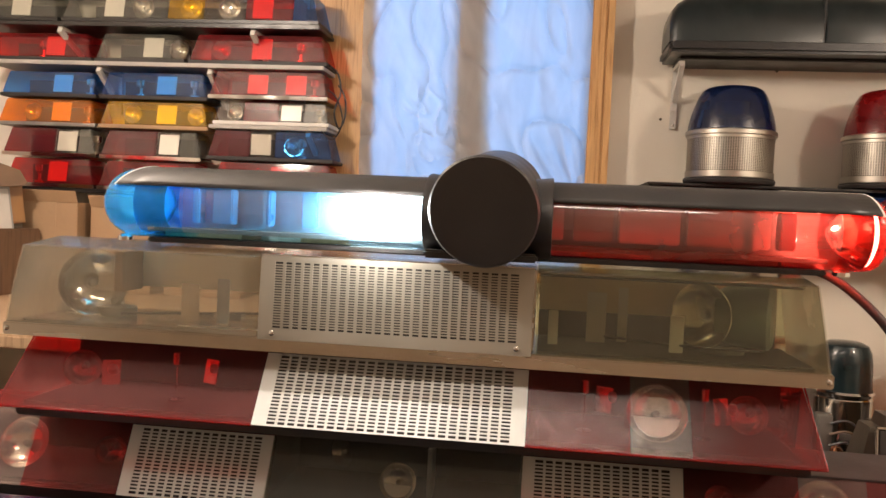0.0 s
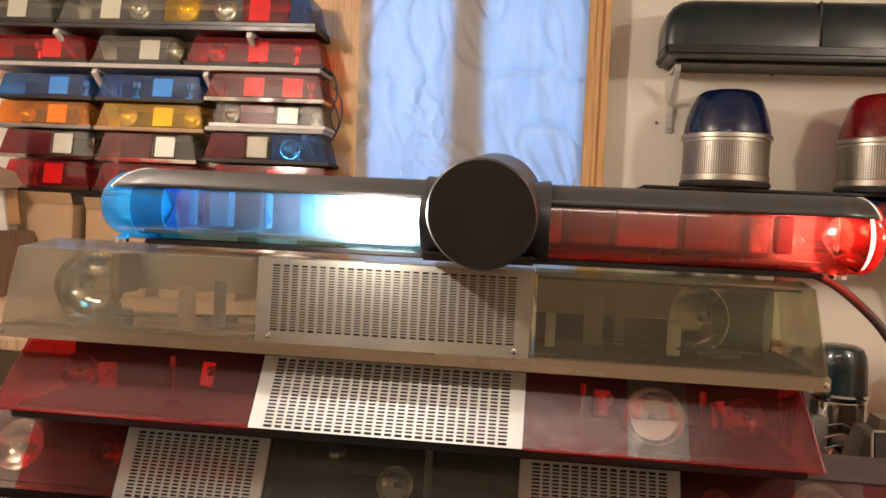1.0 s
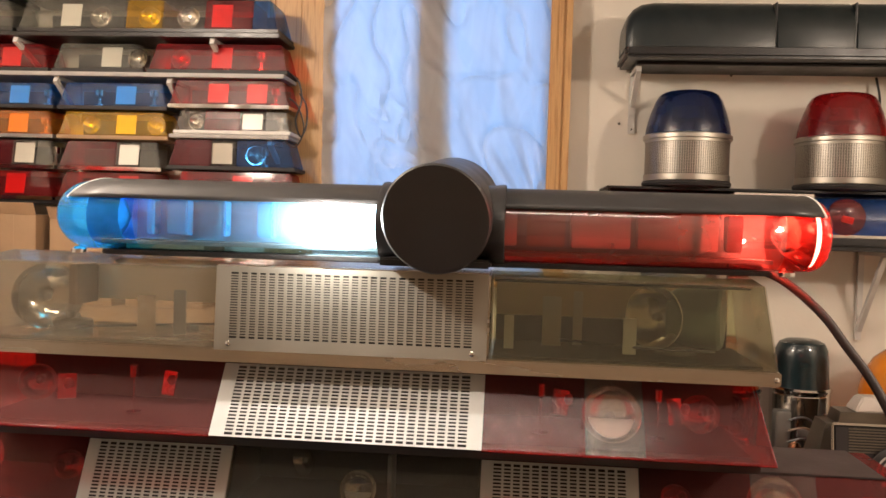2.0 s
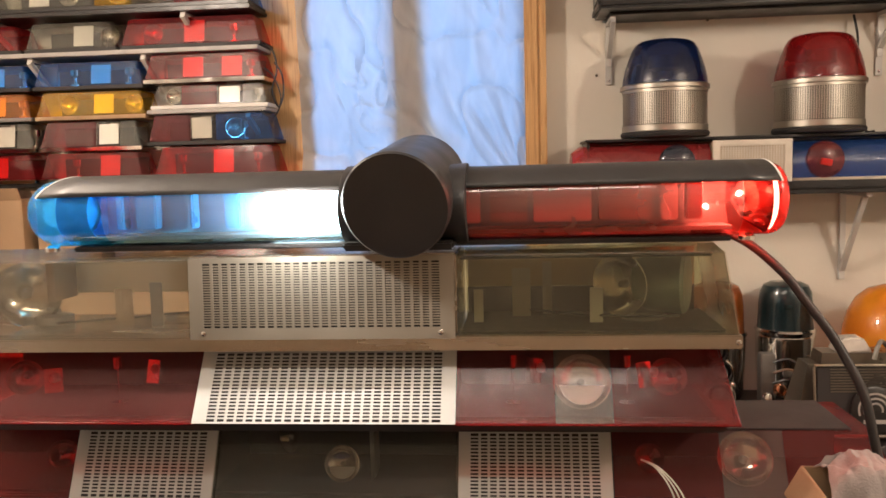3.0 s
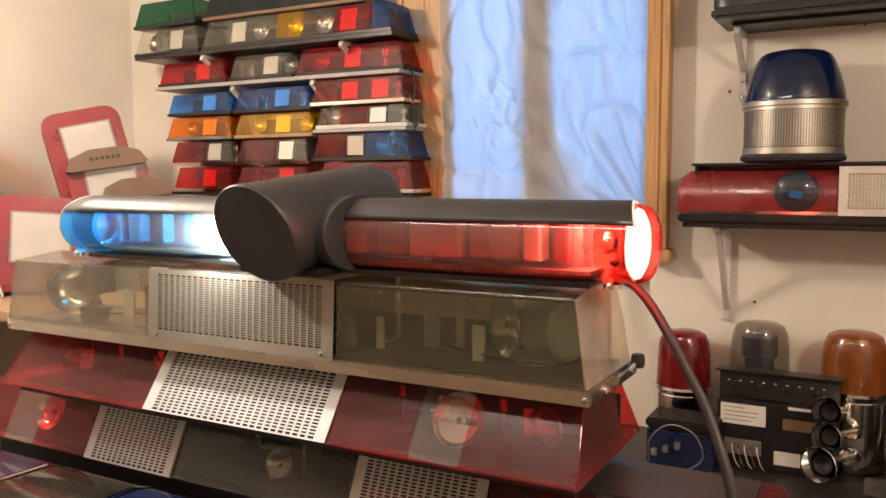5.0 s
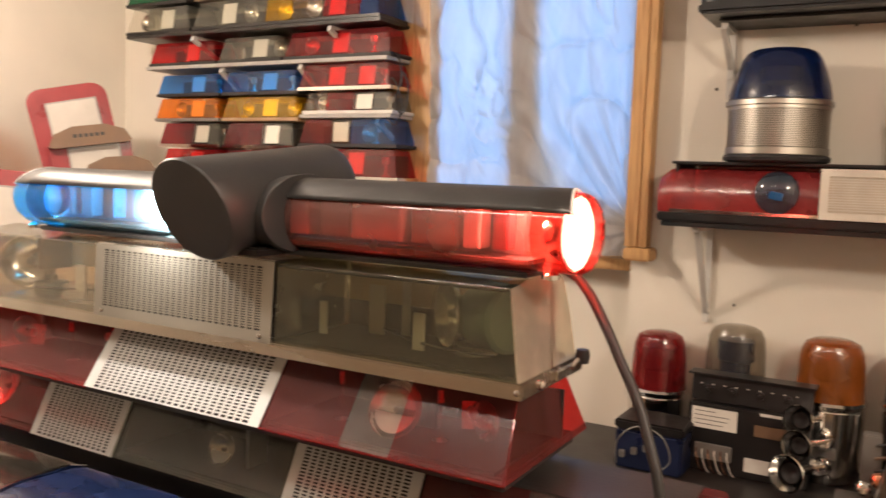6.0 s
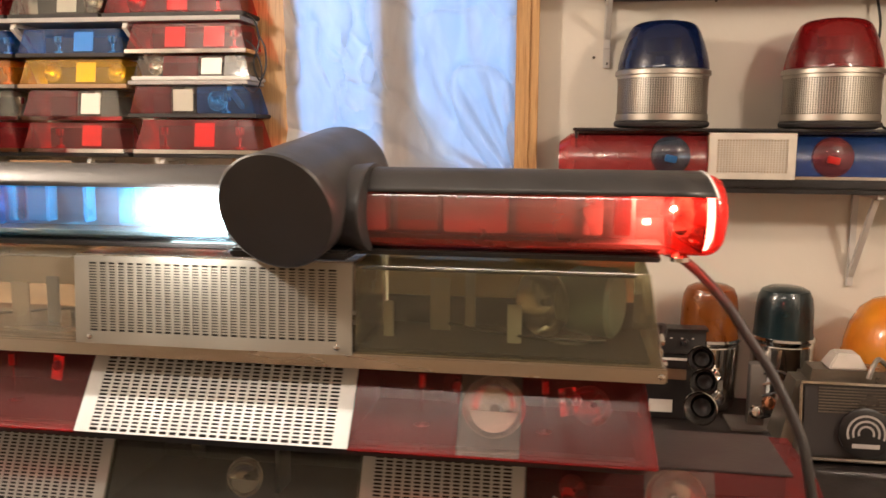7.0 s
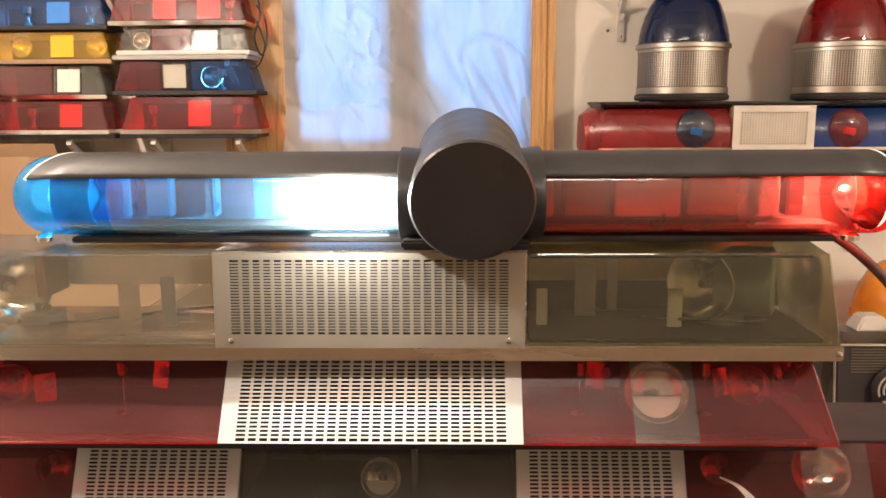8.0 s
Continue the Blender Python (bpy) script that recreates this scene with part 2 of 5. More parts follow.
def prism(outline, x0, x1, inset=0.0, bevel=0.0):
    """An outline of (y, z) drawn out along x; inset: how far each end leans in per metre of height."""
    bm = bmesh.new()
    low = min(z for _, z in outline)
    a = [bm.verts.new((x0 + inset * (z - low), y, z)) for y, z in outline]
    b = [bm.verts.new((x1 - inset * (z - low), y, z)) for y, z in outline]
    n = len(outline)
    for i in range(n):
        bm.faces.new((a[i], a[(i + 1) % n], b[(i + 1) % n], b[i]))
    bm.faces.new(a)
    bm.faces.new(b[::-1])
    if bevel:
        bmesh.ops.bevel(bm, geom=bm.edges[:], offset=bevel, segments=2, affect="EDGES")
    return bm


def lathe(outline, seg=40, close=True, bm=None):
    """(radius, height) pairs turned round the z axis."""
    bm = bm or bmesh.new()
    rings = []
    for r, z in outline:
        if r < 1e-5:
            rings.append([bm.verts.new((0, 0, z))])
        else:
            rings.append([bm.verts.new((r * math.cos(2 * math.pi * i / seg), r * math.sin(2 * math.pi * i / seg), z)) for i in range(seg)])
    for a, b in zip(rings, rings[1:]):
        for i in range(seg):
            j = (i + 1) % seg
            if len(a) == 1 and len(b) > 1:
                bm.faces.new((a[0], b[i], b[j]))
            elif len(b) == 1 and len(a) > 1:
                bm.faces.new((a[i], a[j], b[0]))
            elif len(a) > 1:
                bm.faces.new((a[i], a[j], b[j], b[i]))
    if close:
        for ring in (rings[0], rings[-1]):
            if len(ring) > 2:
                bm.faces.new(ring)
    return bm


def moved(bm, m):
    bmesh.ops.transform(bm, matrix=m, verts=bm.verts)
    return bm


def tube(points, radius, seg=10):
    """A round rod along a smooth line through the points."""
    pts = [Vector(p) for p in points]
    fine = []
    for i in range(len(pts) - 1):
        p0, p1, p2, p3 = pts[max(i - 1, 0)], pts[i], pts[i + 1], pts[min(i + 2, len(pts) - 1)]
        for k in range(6):
            s = k / 6
            fine.append(0.5 * (2 * p1 + (p2 - p0) * s + (2 * p0 - 5 * p1 + 4 * p2 - p3) * s * s + (3 * p1 - p0 - 3 * p2 + p3) * s ** 3))
    fine.append(pts[-1])
    bm = bmesh.new()
    rings = []
    for i, p in enumerate(fine):
        way = (fine[min(i + 1, len(fine) - 1)] - fine[max(i - 1, 0)]).normalized()
        turn = way.to_track_quat("Z", "Y").to_matrix()
        rings.append([bm.verts.new(p + turn @ Vector((radius * math.cos(2 * math.pi * k / seg), radius * math.sin(2 * math.pi * k / seg), 0))) for k in range(seg)])
    for a, b in zip(rings, rings[1:]):
        for k in range(seg):
            bm.faces.new((a[k], a[(k + 1) % seg], b[(k + 1) % seg], b[k]))
    bm.faces.new(rings[0])
    bm.faces.new(rings[-1])
    return bm


def perforated(width, height, cols, rows, side, edge, web_x, web_z, thick=0.0016, foot=None):
    """A plate in the xz plane with real slots: solid margins, upright and level webs."""
    bm = bmesh.new()
    foot = foot or edge
    add_box(bm, 0, side, 0, thick, 0, height)
    add_box(bm, width - side, width, 0, thick, 0, height)
    add_box(bm, side, width - side, 0, thick, 0, foot)
    add_box(bm, side, width - side, 0, thick, height - edge, height)
    px, pz = (width - 2 * side) / cols, (height - edge - foot) / rows
    for i in range(1, cols):
        x = side + i * px
        add_box(bm, x - web_x / 2, x + web_x / 2, 0.0001, thick, foot, height - edge)
    for k in range(1, rows):
        z = foot + k * pz
        add_box(bm, side, width - side, 0.0004, thick - 0.0002, z - web_z / 2, z + web_z / 2)
    return bm


def sealed_lamp(parent, at, r, facing, name="lamp", tilt=0.0, shine=False):
    """A round lamp: silver bowl, clear front glass, small filament_shield. facing: degrees round z from -y."""
    m = Matrix.Translation(at) @ pose(0, 0, 0, 0, 0, facing) @ pose(0, 0, 0, 90 + tilt)
    bowl = part(name, lathe([(0.22 * r, -0.60 * r), (0.55 * r, -0.47 * r), (0.84 * r, -0.21 * r), (0.965 * r, 0.0), (0.985 * r, 0.0), (0.985 * r, 0.02 * r), (0.955 * r, 0.02 * r), (0.925 * r, -0.03 * r), (0.8 * r, -0.2 * r), (0.5 * r, -0.44 * r), (0.0, -0.5 * r)], 36, False), MIRROR, parent, "silvered round lamp bowl", True, m)
    part("front_glass", lathe([(0.99 * r, 0.021 * r), (0.99 * r, 0.05 * r), (0.90 * r, 0.13 * r), (0.72 * r, 0.22 * r), (0.42 * r, 0.30 * r), (0.0, 0.33 * r)], 36, False), DUSTGLASS, bowl, "clear domed lamp glass", True)
    part("filament_shield", lathe([(0.0, -0.3 * r), (0.16 * r, -0.28 * r), (0.10 * r, -0.06 * r), (0.0, -0.04 * r)], 16, False), GREY, bowl, "", True)
    if shine:
        # Pale half-moon drawn for the reflection in the lower bowl.
        half = bmesh.new()
        rim = [(0.74 * r * math.cos(a), 0.74 * r * math.sin(a) - 0.06 * r) for a in np.linspace(math.pi * 1.04, math.pi * 1.96, 15)]
        front = [half.verts.new((x, y, 0.0)) for x, y in rim]
        back = [half.verts.new((x, y, -0.05 * r)) for x, y in rim]
        half.faces.new(front)
        half.faces.new(back[::-1])
        for k in range(len(rim)):
            q = (k + 1) % len(rim)
            half.faces.new((front[k], back[k], back[q], front[q]))
        part("bowl_shine", half, REFLECT, bowl, "pale half-moon imitating the bowl's reflection")
    return bowl


def screw(parent, at, r=0.004):
    return part("screw", moved(lathe([(r, 0), (r, 0.0015), (0.6 * r, 0.0026), (0, 0.003)], 12), Matrix.Translation(at) @ pose(0, 0, 0, 90)), CHROME, parent, "", True)


# ---- the room ----
WALL_Y, LEFT_X, RIGHT_X, REAR_Y, TOP_Z = 2.80, -2.05, 2.3, -1.6, 2.45
EAST_Y = 2.69  # the wall stands further in beyond the window
WIN = (-0.47, 0.262, 1.44, 2.30)
tagged(part("floor", box(LEFT_X - 0.1, RIGHT_X + 0.1, REAR_Y - 0.1, WALL_Y + 0.1, -0.1, 0), FLOORING), "brown wooden floor boards", "floor", kind="structure")
tagged(part("ceiling", box(LEFT_X - 0.1, RIGHT_X + 0.1, REAR_Y - 0.1, WALL_Y + 0.1, TOP_Z, TOP_Z + 0.1), CEILING), "plain white painted ceiling", "ceiling", kind="structure")
wall = bmesh.new()
add_box(wall, LEFT_X - 0.1, WIN[0], WALL_Y, WALL_Y + 0.12, 0, TOP_Z)
add_box(wall, WIN[1], RIGHT_X + 0.1, EAST_Y, WALL_Y + 0.12, 0, TOP_Z)
add_box(wall, WIN[0], WIN[1], WALL_Y, WALL_Y + 0.12, 0, WIN[2])
add_box(wall, WIN[0], WIN[1], WALL_Y, WALL_Y + 0.12, WIN[3], TOP_Z)
tagged(part("wall_north", wall, PLASTER), "cream painted plaster wall with a window", "wall", kind="structure")
tagged(part("wall_west", box(LEFT_X - 0.12, LEFT_X, REAR_Y, WALL_Y, 0, TOP_Z), PLASTER), "cream painted plaster wall", "wall", kind="structure")
tagged(part("wall_east", box(RIGHT_X, RIGHT_X + 0.12, REAR_Y, WALL_Y, 0, TOP_Z), PLASTER), "cream painted plaster wall", "wall", kind="structure")
# Unseen wall; its wood tone limits what the lenses and steel reflect.
tagged(part("wall_south", box(LEFT_X - 0.1, RIGHT_X + 0.1, REAR_Y - 0.12, REAR_Y, 0, TOP_Z), UNSEEN_WALL), "unseen closing wall, wood tone set for reflections", "wall", kind="structure")

# window: sash with a middle stile, pine casing, sheet hung across it
window = thing("window_1", (0, 0, 0), "window with varnished pine casing behind a hung sheet", "window", kind="structure")
part("pane", box(WIN[0], WIN[1], WALL_Y + 0.07, WALL_Y + 0.074, WIN[2], WIN[3]), CLEAR, window).visible_shadow = False
part("stile", box(-0.162, -0.070, WALL_Y + 0.005, WALL_Y + 0.069, WIN[2], WIN[3], 0.003), PINE, window)
for x0, x1 in ((WIN[0], -0.1625), (-0.0695, WIN[1])):
    for z in (WIN[2] + 0.001, WIN[3] - 0.05):
        part("sash_rail", box(x0, x1, WALL_Y + 0.01, WALL_Y + 0.069, z, z + 0.045, 0.003), PINE, window)
part("sash_stile", box(WIN[1] - 0.045, WIN[1], WALL_Y + 0.012, WALL_Y + 0.068, WIN[2] + 0.047, WIN[3] - 0.052, 0.003), PINE, window)
part("sash_stile", box(WIN[0], WIN[0] + 0.055, WALL_Y + 0.012, WALL_Y + 0.068, WIN[2] + 0.047, WIN[3] - 0.052, 0.003), PINE, window)


def casing(name, x0, x1, z0, z1, lip, back):
    bm = box(x0, x1, back - 0.022, back - 0.002, z0, z1, 0.003)
    a, b = (x1 - 0.018, x1) if lip > 0 else (x0, x0 + 0.018)
    add_box(bm, a, b, back - 0.03, back - 0.0225, z0 + 0.002, z1 - 0.002)
    add_box(bm, (x0 + x1) / 2 - 0.008, (x0 + x1) / 2 + 0.006, back - 0.026, back - 0.0225, z0 + 0.002, z1 - 0.002)
    return part(name, bm, PINE, window)


casing("casing", WIN[0] - 0.195, WIN[0] + 0.004, 1.28, 2.31, -1, WALL_Y)
casing("casing", WIN[1] - 0.008, WIN[1] + 0.057, 1.322, 2.31, 1, EAST_Y - 0.03)
part("jamb", box(WIN[1] - 0.006, WIN[1] + 0.055, EAST_Y - 0.0315, EAST_Y - 0.001, 1.322, 2.31), PINE, window)
part("head_casing", box(WIN[0] - 0.205, WIN[1] - 0.01, WALL_Y - 0.026, WALL_Y - 0.002, 2.311, 2.40, 0.004), PINE, window)
part("sill", box(WIN[0] - 0.205, WIN[1] - 0.004, WALL_Y - 0.10, WALL_Y - 0.002, 1.245, 1.279, 0.005), PINE, window)
part("sill", box(WIN[1] - 0.004, WIN[1] + 0.075, EAST_Y - 0.075, EAST_Y - 0.002, 1.285, 1.321, 0.005), PINE, window)


def curtain():
    """Thin sheet: soft hanging waves, folds drawn to a lower corner, a crinkled patch."""
    bm = bmesh.new()
    nx, nz = 150, 170
    x0, x1, z0, z1 = -0.475, 0.262, 1.29, 2.30
    grid = []
    for i in range(nx + 1):
        row = []
        for k in range(nz + 1):
            u, v = i / nx, k / nz
            low = 1 - v
            x = x0 + (x1 - x0) * u + 0.05 * (u - 0.5) * max(0, low - 0.75) * 4 * (1 if u < 0.5 else 0.1)
            z = z0 + (z1 - z0) * v
            bend = u + 0.10 * math.sin(2.2 * v + 0.6)
            y = WALL_Y - 0.060 - 0.085 * u
            y += 0.006 * math.sin(13 * bend) + 0.030 * noise.noise((u * 2.6 + v * 1.6, v * 1.5, 4.0))
            reach = math.hypot(1.02 - u, (v - 0.08) * 1.3)
            turn = math.atan2(v - 0.08, 1.02 - u)
            pull = min(1.0, 4 * reach) * max(0.0, 1 - 0.75 * reach)
            wave = math.sin(13 * turn + 2.4 * noise.noise((u * 3, v * 3, 8.0)))
            y += 0.017 * pull * (abs(wave) ** 0.7 * (1 if wave > 0 else -1))
            y += 0.006 * pull * math.sin(31 * turn + 3 * noise.noise((u * 4, v * 4, 6.0)))
            crease = 1 - abs(2 * noise.noise((u * 5 + v * 4, v * 3 - u * 4, 3.0)))
            y += 0.016 * crease ** 6 + 0.005 * noise.noise((u * 20 + v * 14, v * 12, 2.0))
            patch = max(0.0, 1 - math.hypot((u - 0.33) / 0.17, (v - 0.40) / 0.2))
            rumple = 1 - abs(2 * noise.noise((u * 16 + v * 7, v * 15, 5.0)))
            y -= 0.020 * patch ** 0.6 * rumple ** 3
            row.append(bm.verts.new((x, min(y, WALL_Y - 0.034 - 0.085 * u), z)))
        grid.append(row)
    for i in range(nx):
        for k in range(nz):
            bm.faces.new((grid[i][k], grid[i + 1][k], grid[i + 1][k + 1], grid[i][k + 1]))
    return bm


def sheet_material():
    mat, t, p, out = nodes_of("thin_white_sheet")
    weave = texture(t, 700, 2)
    # Colour noise in fold and streak imitates the shading of creases.
    fold = texture(t, 7, 5)
    p.inputs["Roughness"].default_value = 0.42
    t.links.new(ramp(t, fold.outputs[0], [(0.3, (0.44, 0.44, 0.46)), (0.7, (0.56, 0.56, 0.56))]).outputs[0], p.inputs["Base Color"])
    b = t.nodes.new("ShaderNodeBump")
    b.inputs["Strength"].default_value, b.inputs["Distance"].default_value = 0.2, 0.001
    t.links.new(weave.outputs[0], b.inputs["Height"])
    t.links.new(b.outputs[0], p.inputs["Normal"])
    thin = t.nodes.new("ShaderNodeBsdfTranslucent")
    streak = texture(t, 3.2, 4, (3.4, 1, 0.9))
    streak.inputs["Distortion"].default_value = 1.4
    t.links.new(ramp(t, streak.outputs[0], [(0.30, (0.74, 0.76, 0.79)), (0.50, (0.82, 0.84, 0.87)), (0.68, (0.90, 0.92, 0.95))]).outputs[0], thin.inputs[0])
    mix = t.nodes.new("ShaderNodeMixShader")
    mix.inputs[0].default_value = 0.62
    t.links.new(p.outputs[0], mix.inputs[1])
    t.links.new(thin.outputs[0], mix.inputs[2])
    t.links.new(mix.outputs[0], out.inputs[0])
    return mat


def shade_layer(n):
    """Tinted layer added to shade a streak: down the middle, then out to the far lower corner."""
    bm = bmesh.new()
    rows = []
    slim = 1 - 0.21 * n
    for k in range(71):
        v = k / 70
        middle = 0.515 + 0.018 * math.sin(5 * v + 1) + 0.10 * max(0.0, 0.55 - v)
        half = (0.048 + 0.024 * v) * slim
        left = middle - half * (1 + 0.35 * noise.noise((v * 5, n, 2.0))) - 0.42 * slim * max(0.0, 0.26 - v)
        right = middle + half * (1 + 0.35 * noise.noise((v * 6, n, 9.0))) + 0.85 * slim * max(0.0, 0.36 - v) ** 1.1
        row = []
        for i in range(25):
            u = max(0.02, left) + (min(right, 0.985) - max(0.02, left)) * i / 24
            y = WALL_Y - 0.028 + 0.006 * n - 0.085 * u + 0.003 * noise.noise((u * 9, v * 6, 1.0))
            row.append(bm.verts.new((-0.475 + 0.737 * u, y, 1.295 + 1.0 * v)))
        rows.append(row)
    for a, b in zip(rows, rows[1:]):
        for i in range(24):
            bm.faces.new((a[i], a[i + 1], b[i + 1], b[i]))
    return bm


def layer_material():
    mat, t, p, out = nodes_of("tinted_shade_layer")
    clear = t.nodes.new("ShaderNodeBsdfTransparent")
    clear.inputs[0].default_value = (0.94, 0.84, 0.76, 1)
    p.inputs["Base Color"].default_value = (0.5, 0.48, 0.46, 1)
    p.inputs["Roughness"].default_value = 0.8
    weave = ramp(t, texture(t, 14, 4).outputs[0], [(0.3, (0.04, 0.04, 0.04)), (0.7, (0.16, 0.16, 0.16))])
    mix = t.nodes.new("ShaderNodeMixShader")
    t.links.new(weave.outputs[0], mix.inputs[0])
    t.links.new(clear.outputs[0], mix.inputs[1])
    t.links.new(p.outputs[0], mix.inputs[2])
    t.links.new(mix.outputs[0], out.inputs[0])
    return mat


SHEET, LAYER = sheet_material(), layer_material()
sheet = tagged(part("curtain", curtain(), SHEET, None, "", True), "thin white creased sheet hung over the daylit window", "curtain")
# Nested tinted strips, added behind the sheet to darken a soft streak.
for n in range(4):
    part("shade_layer", shade_layer(n), LAYER, sheet, "", True)

# bare bulbs hanging from the ceiling, out of view; assumed, set to light the walls
for place, _ in BULBS:
    pendant = thing("pendant_lamp", (place[0], place[1], TOP_Z), "assumed bare warm bulb on a short cord, out of view", "pendant lamp", "hanging bulbs")
    drop = place[2] - TOP_Z
    part("rose", lathe([(0, 0), (0.05, 0), (0.045, -0.02), (0.01, -0.03), (0, -0.03)], 20), WHITE, pendant, "", True)
    part("cord", tube([(0, 0, -0.03), (0, 0, drop * 0.5), (0, 0, drop + 0.11)], 0.003, 6), BLACK, pendant)
    part("socket", lathe([(0, drop + 0.115), (0.018, drop + 0.11), (0.022, drop + 0.06), (0, drop + 0.056)], 18), BLACK, pendant, "", True)

# Unseen batten, assumed from the shade line across the stacked bars.
batten = thing("batten_light", (BATTEN[0], BATTEN[1], TOP_Z), "assumed long white ceiling batten light with a diffuser, out of view", "ceiling light")
part("housing", box(-0.60, 0.60, -0.05, 0.05, -0.045, -0.001, 0.006), WHITE, batten)
part("diffuser", box(-0.58, 0.58, -0.046, 0.046, -0.060, -0.0455, 0.004), LIT_BATTEN, batten)

# ---- the stacked light bars ----
table = thing("display_table", (-0.065, 1.35, 0), "dark wooden table under the stacked light bars", "table")
part("tabletop", box(-1.0, 1.0, -0.45, 0.32, 0.82, 0.86, 0.005), DARKTOP, table)
for x in (-0.93, 0.93):
    for y in (-0.38, 0.25):
        part("leg", box(x - 0.035, x + 0.035, y - 0.035, y + 0.035, 0, 0.82, 0.004), TABLE_WOOD, table)

MID = -0.068


def tube_bar():
    """Round tube bar with a coned siren horn across its middle."""
    bar = thing("tube_light_bar", (0.037, 1.35, 1.378), "round tube light bar, blue and red, lit, on the steel bar", "light bar")
    z0, r = 0.060, 0.053

    def half(sign, mat, name, cap, inside, start, depth, sweep, power):
        m = Matrix.Translation((0, 0, z0)) @ pose(0, 0, 0, 0, 90 * sign, 0)
        body = part(name, lathe([(r, 0.03), (r, 0.25), (r, cap)], 44, False), mat, bar, "", True, m)
        outline = [(r, cap + 0.0005), (r, start)]
        outline += [(r * math.cos(a) ** power, start + depth * math.sin(a) ** power) for a in np.linspace(0.12, math.pi / 2, 11)[:-1]] + [(0.0, start + depth)]
        part("end_dome", lathe(outline, 44, False), inside, bar, "clear rounded tube end", True, m)
        # black shell over the top of the tube
        bm = bmesh.new()
        rows = []
        for k in range(12):
            row = []
            for a in np.linspace(radians(28), radians(190), 22):
                x = 0.03 + (start + 0.014 - sweep * min(1.0, (a - radians(28)) / 1.1) - 0.03) * k / 11
                shrink = 1.0 if x <= start else max(0.0, 1 - ((x - start) / depth) ** (2 / power)) ** (power / 2)
                rr = (r + 0.0025) * shrink
                row.append(bm.verts.new((sign * x, -rr * math.cos(a), z0 + rr * math.sin(a))))
            rows.append(row)
        for a, b in zip(rows, rows[1:]):
            for i in range(len(a) - 1):
                bm.faces.new((a[i], a[i + 1], b[i + 1], b[i]))
        shell = part("top_shell", bm, SATIN, bar, "satin black top shell", True)
        mod = shell.modifiers.new("thick", "SOLIDIFY")
        mod.thickness, mod.offset = 0.002, 1
        # White strip drawn for the bright glint along the shell edge.
        rim = []
        for a in np.linspace(radians(28), radians(190), 25):
            x = start + 0.015 - sweep * min(1.0, (a - radians(28)) / 1.1)
            shrink = 1.0 if x <= start else max(0.0, 1 - ((x - start) / depth) ** (2 / power)) ** (power / 2)
            rim.append((sign * (x + 0.001), -(r + 0.003) * shrink * math.cos(a), z0 + (r + 0.003) * shrink * math.sin(a)))
        part("rim_glint", tube(rim, 0.0019, 8), REFLECT, bar, "white strip imitating a glint along the shell edge", True)
        # tray with the works inside
        tray = bmesh.new()
        add_box(tray, sign * 0.05, sign * 0.50, -0.030, 0.030, z0 - 0.043, z0 - 0.037)
        part("tray", tray, GREY, bar)
        part("back_plate", box(min(sign * 0.05, sign * 0.47), max(sign * 0.05, sign * 0.47), 0.026, 0.029, z0 - 0.036, z0 + 0.03), GREY if sign > 0 else PALEBLUE, bar)
        part("mount_strip", box(min(sign * 0.06, sign * 0.50), max(sign * 0.06, sign * 0.50), -0.03, 0.03, 0.0, z0 - r + 0.001, 0.002), BLACK, bar)
        return body

    red = half(1, TUBERED, "red_tube", 0.510, ENDRED, 0.548, 0.034, 0.016, 0.65)
    blue = half(-1, TUBEBLUE, "blue_tube", 0.440, ENDBLUE, 0.530, 0.052, 0.045, 1.0)
    # lit lamps: end lamps in the domes, the white lamp beside the horn
    for x, mat, rr in ((0.556, LIT_RED, 0.046), (-0.520, LIT_BLUE, 0.034)):
        s = 1 if x > 0 else -1
        part("end_lamp", moved(lathe([(0.0, -0.003), (rr, -0.003), (rr, 0.002), (rr * 0.8, 0.007), (rr * 0.4, 0.010), (0, 0.011)], 32), Matrix.Translation((x, 0, z0)) @ pose(0, 0, 0, 0, 90 * s, 0)), mat, bar, "round lit end lamp", True)
        if s < 0:
            part("colour_filter", moved(lathe([(0.040, -0.052), (0.042, -0.052), (0.047, -0.004), (0.046, -0.003)], 32, False), Matrix.Translation((x, 0, z0)) @ pose(0, 0, 0, 0, 90 * s, 0)), FILTER, bar, "bright cyan colour filter", True)
        part("reflector", moved(lathe([(0.006, -0.05), (0.03, -0.035), (rr + 0.003, -0.006), (rr + 0.004, -0.004), (0.03, -0.030), (0.005, -0.044)], 28), Matrix.Translation((x, 0, z0)) @ pose(0, 0, 0, 0, 90 * s, 0)), MIRROR if s > 0 else FILTER, bar, "bowl reflector", True)
    part("white_lamp", moved(lathe([(0.0, -0.055), (0.040, -0.055), (0.044, -0.05), (0.044, 0.05), (0.040, 0.055), (0, 0.055)], 32), Matrix.Translation((-0.135, 0, z0)) @ pose(0, 0, 0, 0, 90, 0)), LIT_WHITE, bar, "glaring lit white lamp", True)
    for x0, x1, mat in ((-0.262, -0.236, BLUEPAINT), (-0.318, -0.311, BLUEPAINT), (-0.405, -0.372, BLUEPAINT), (-0.437, -0.425, FILTER), (0.10, 0.135, PAPER), (0.215, 0.300, PAPER), (0.440, 0.462, REDPAINT), (0.150, 0.206, CARD), (0.312, 0.39, CARD), (0.400, 0.425, PAPER)):
        part("reflector_block", box(x0, x1, -0.022 if mat is PAPER else -0.012, 0.014, z0 - 0.028, z0 + 0.026, 0.002), mat, bar)
    # horn housing: a round can with a slanting front, its back end raised
    bm = bmesh.new()
    rings = []
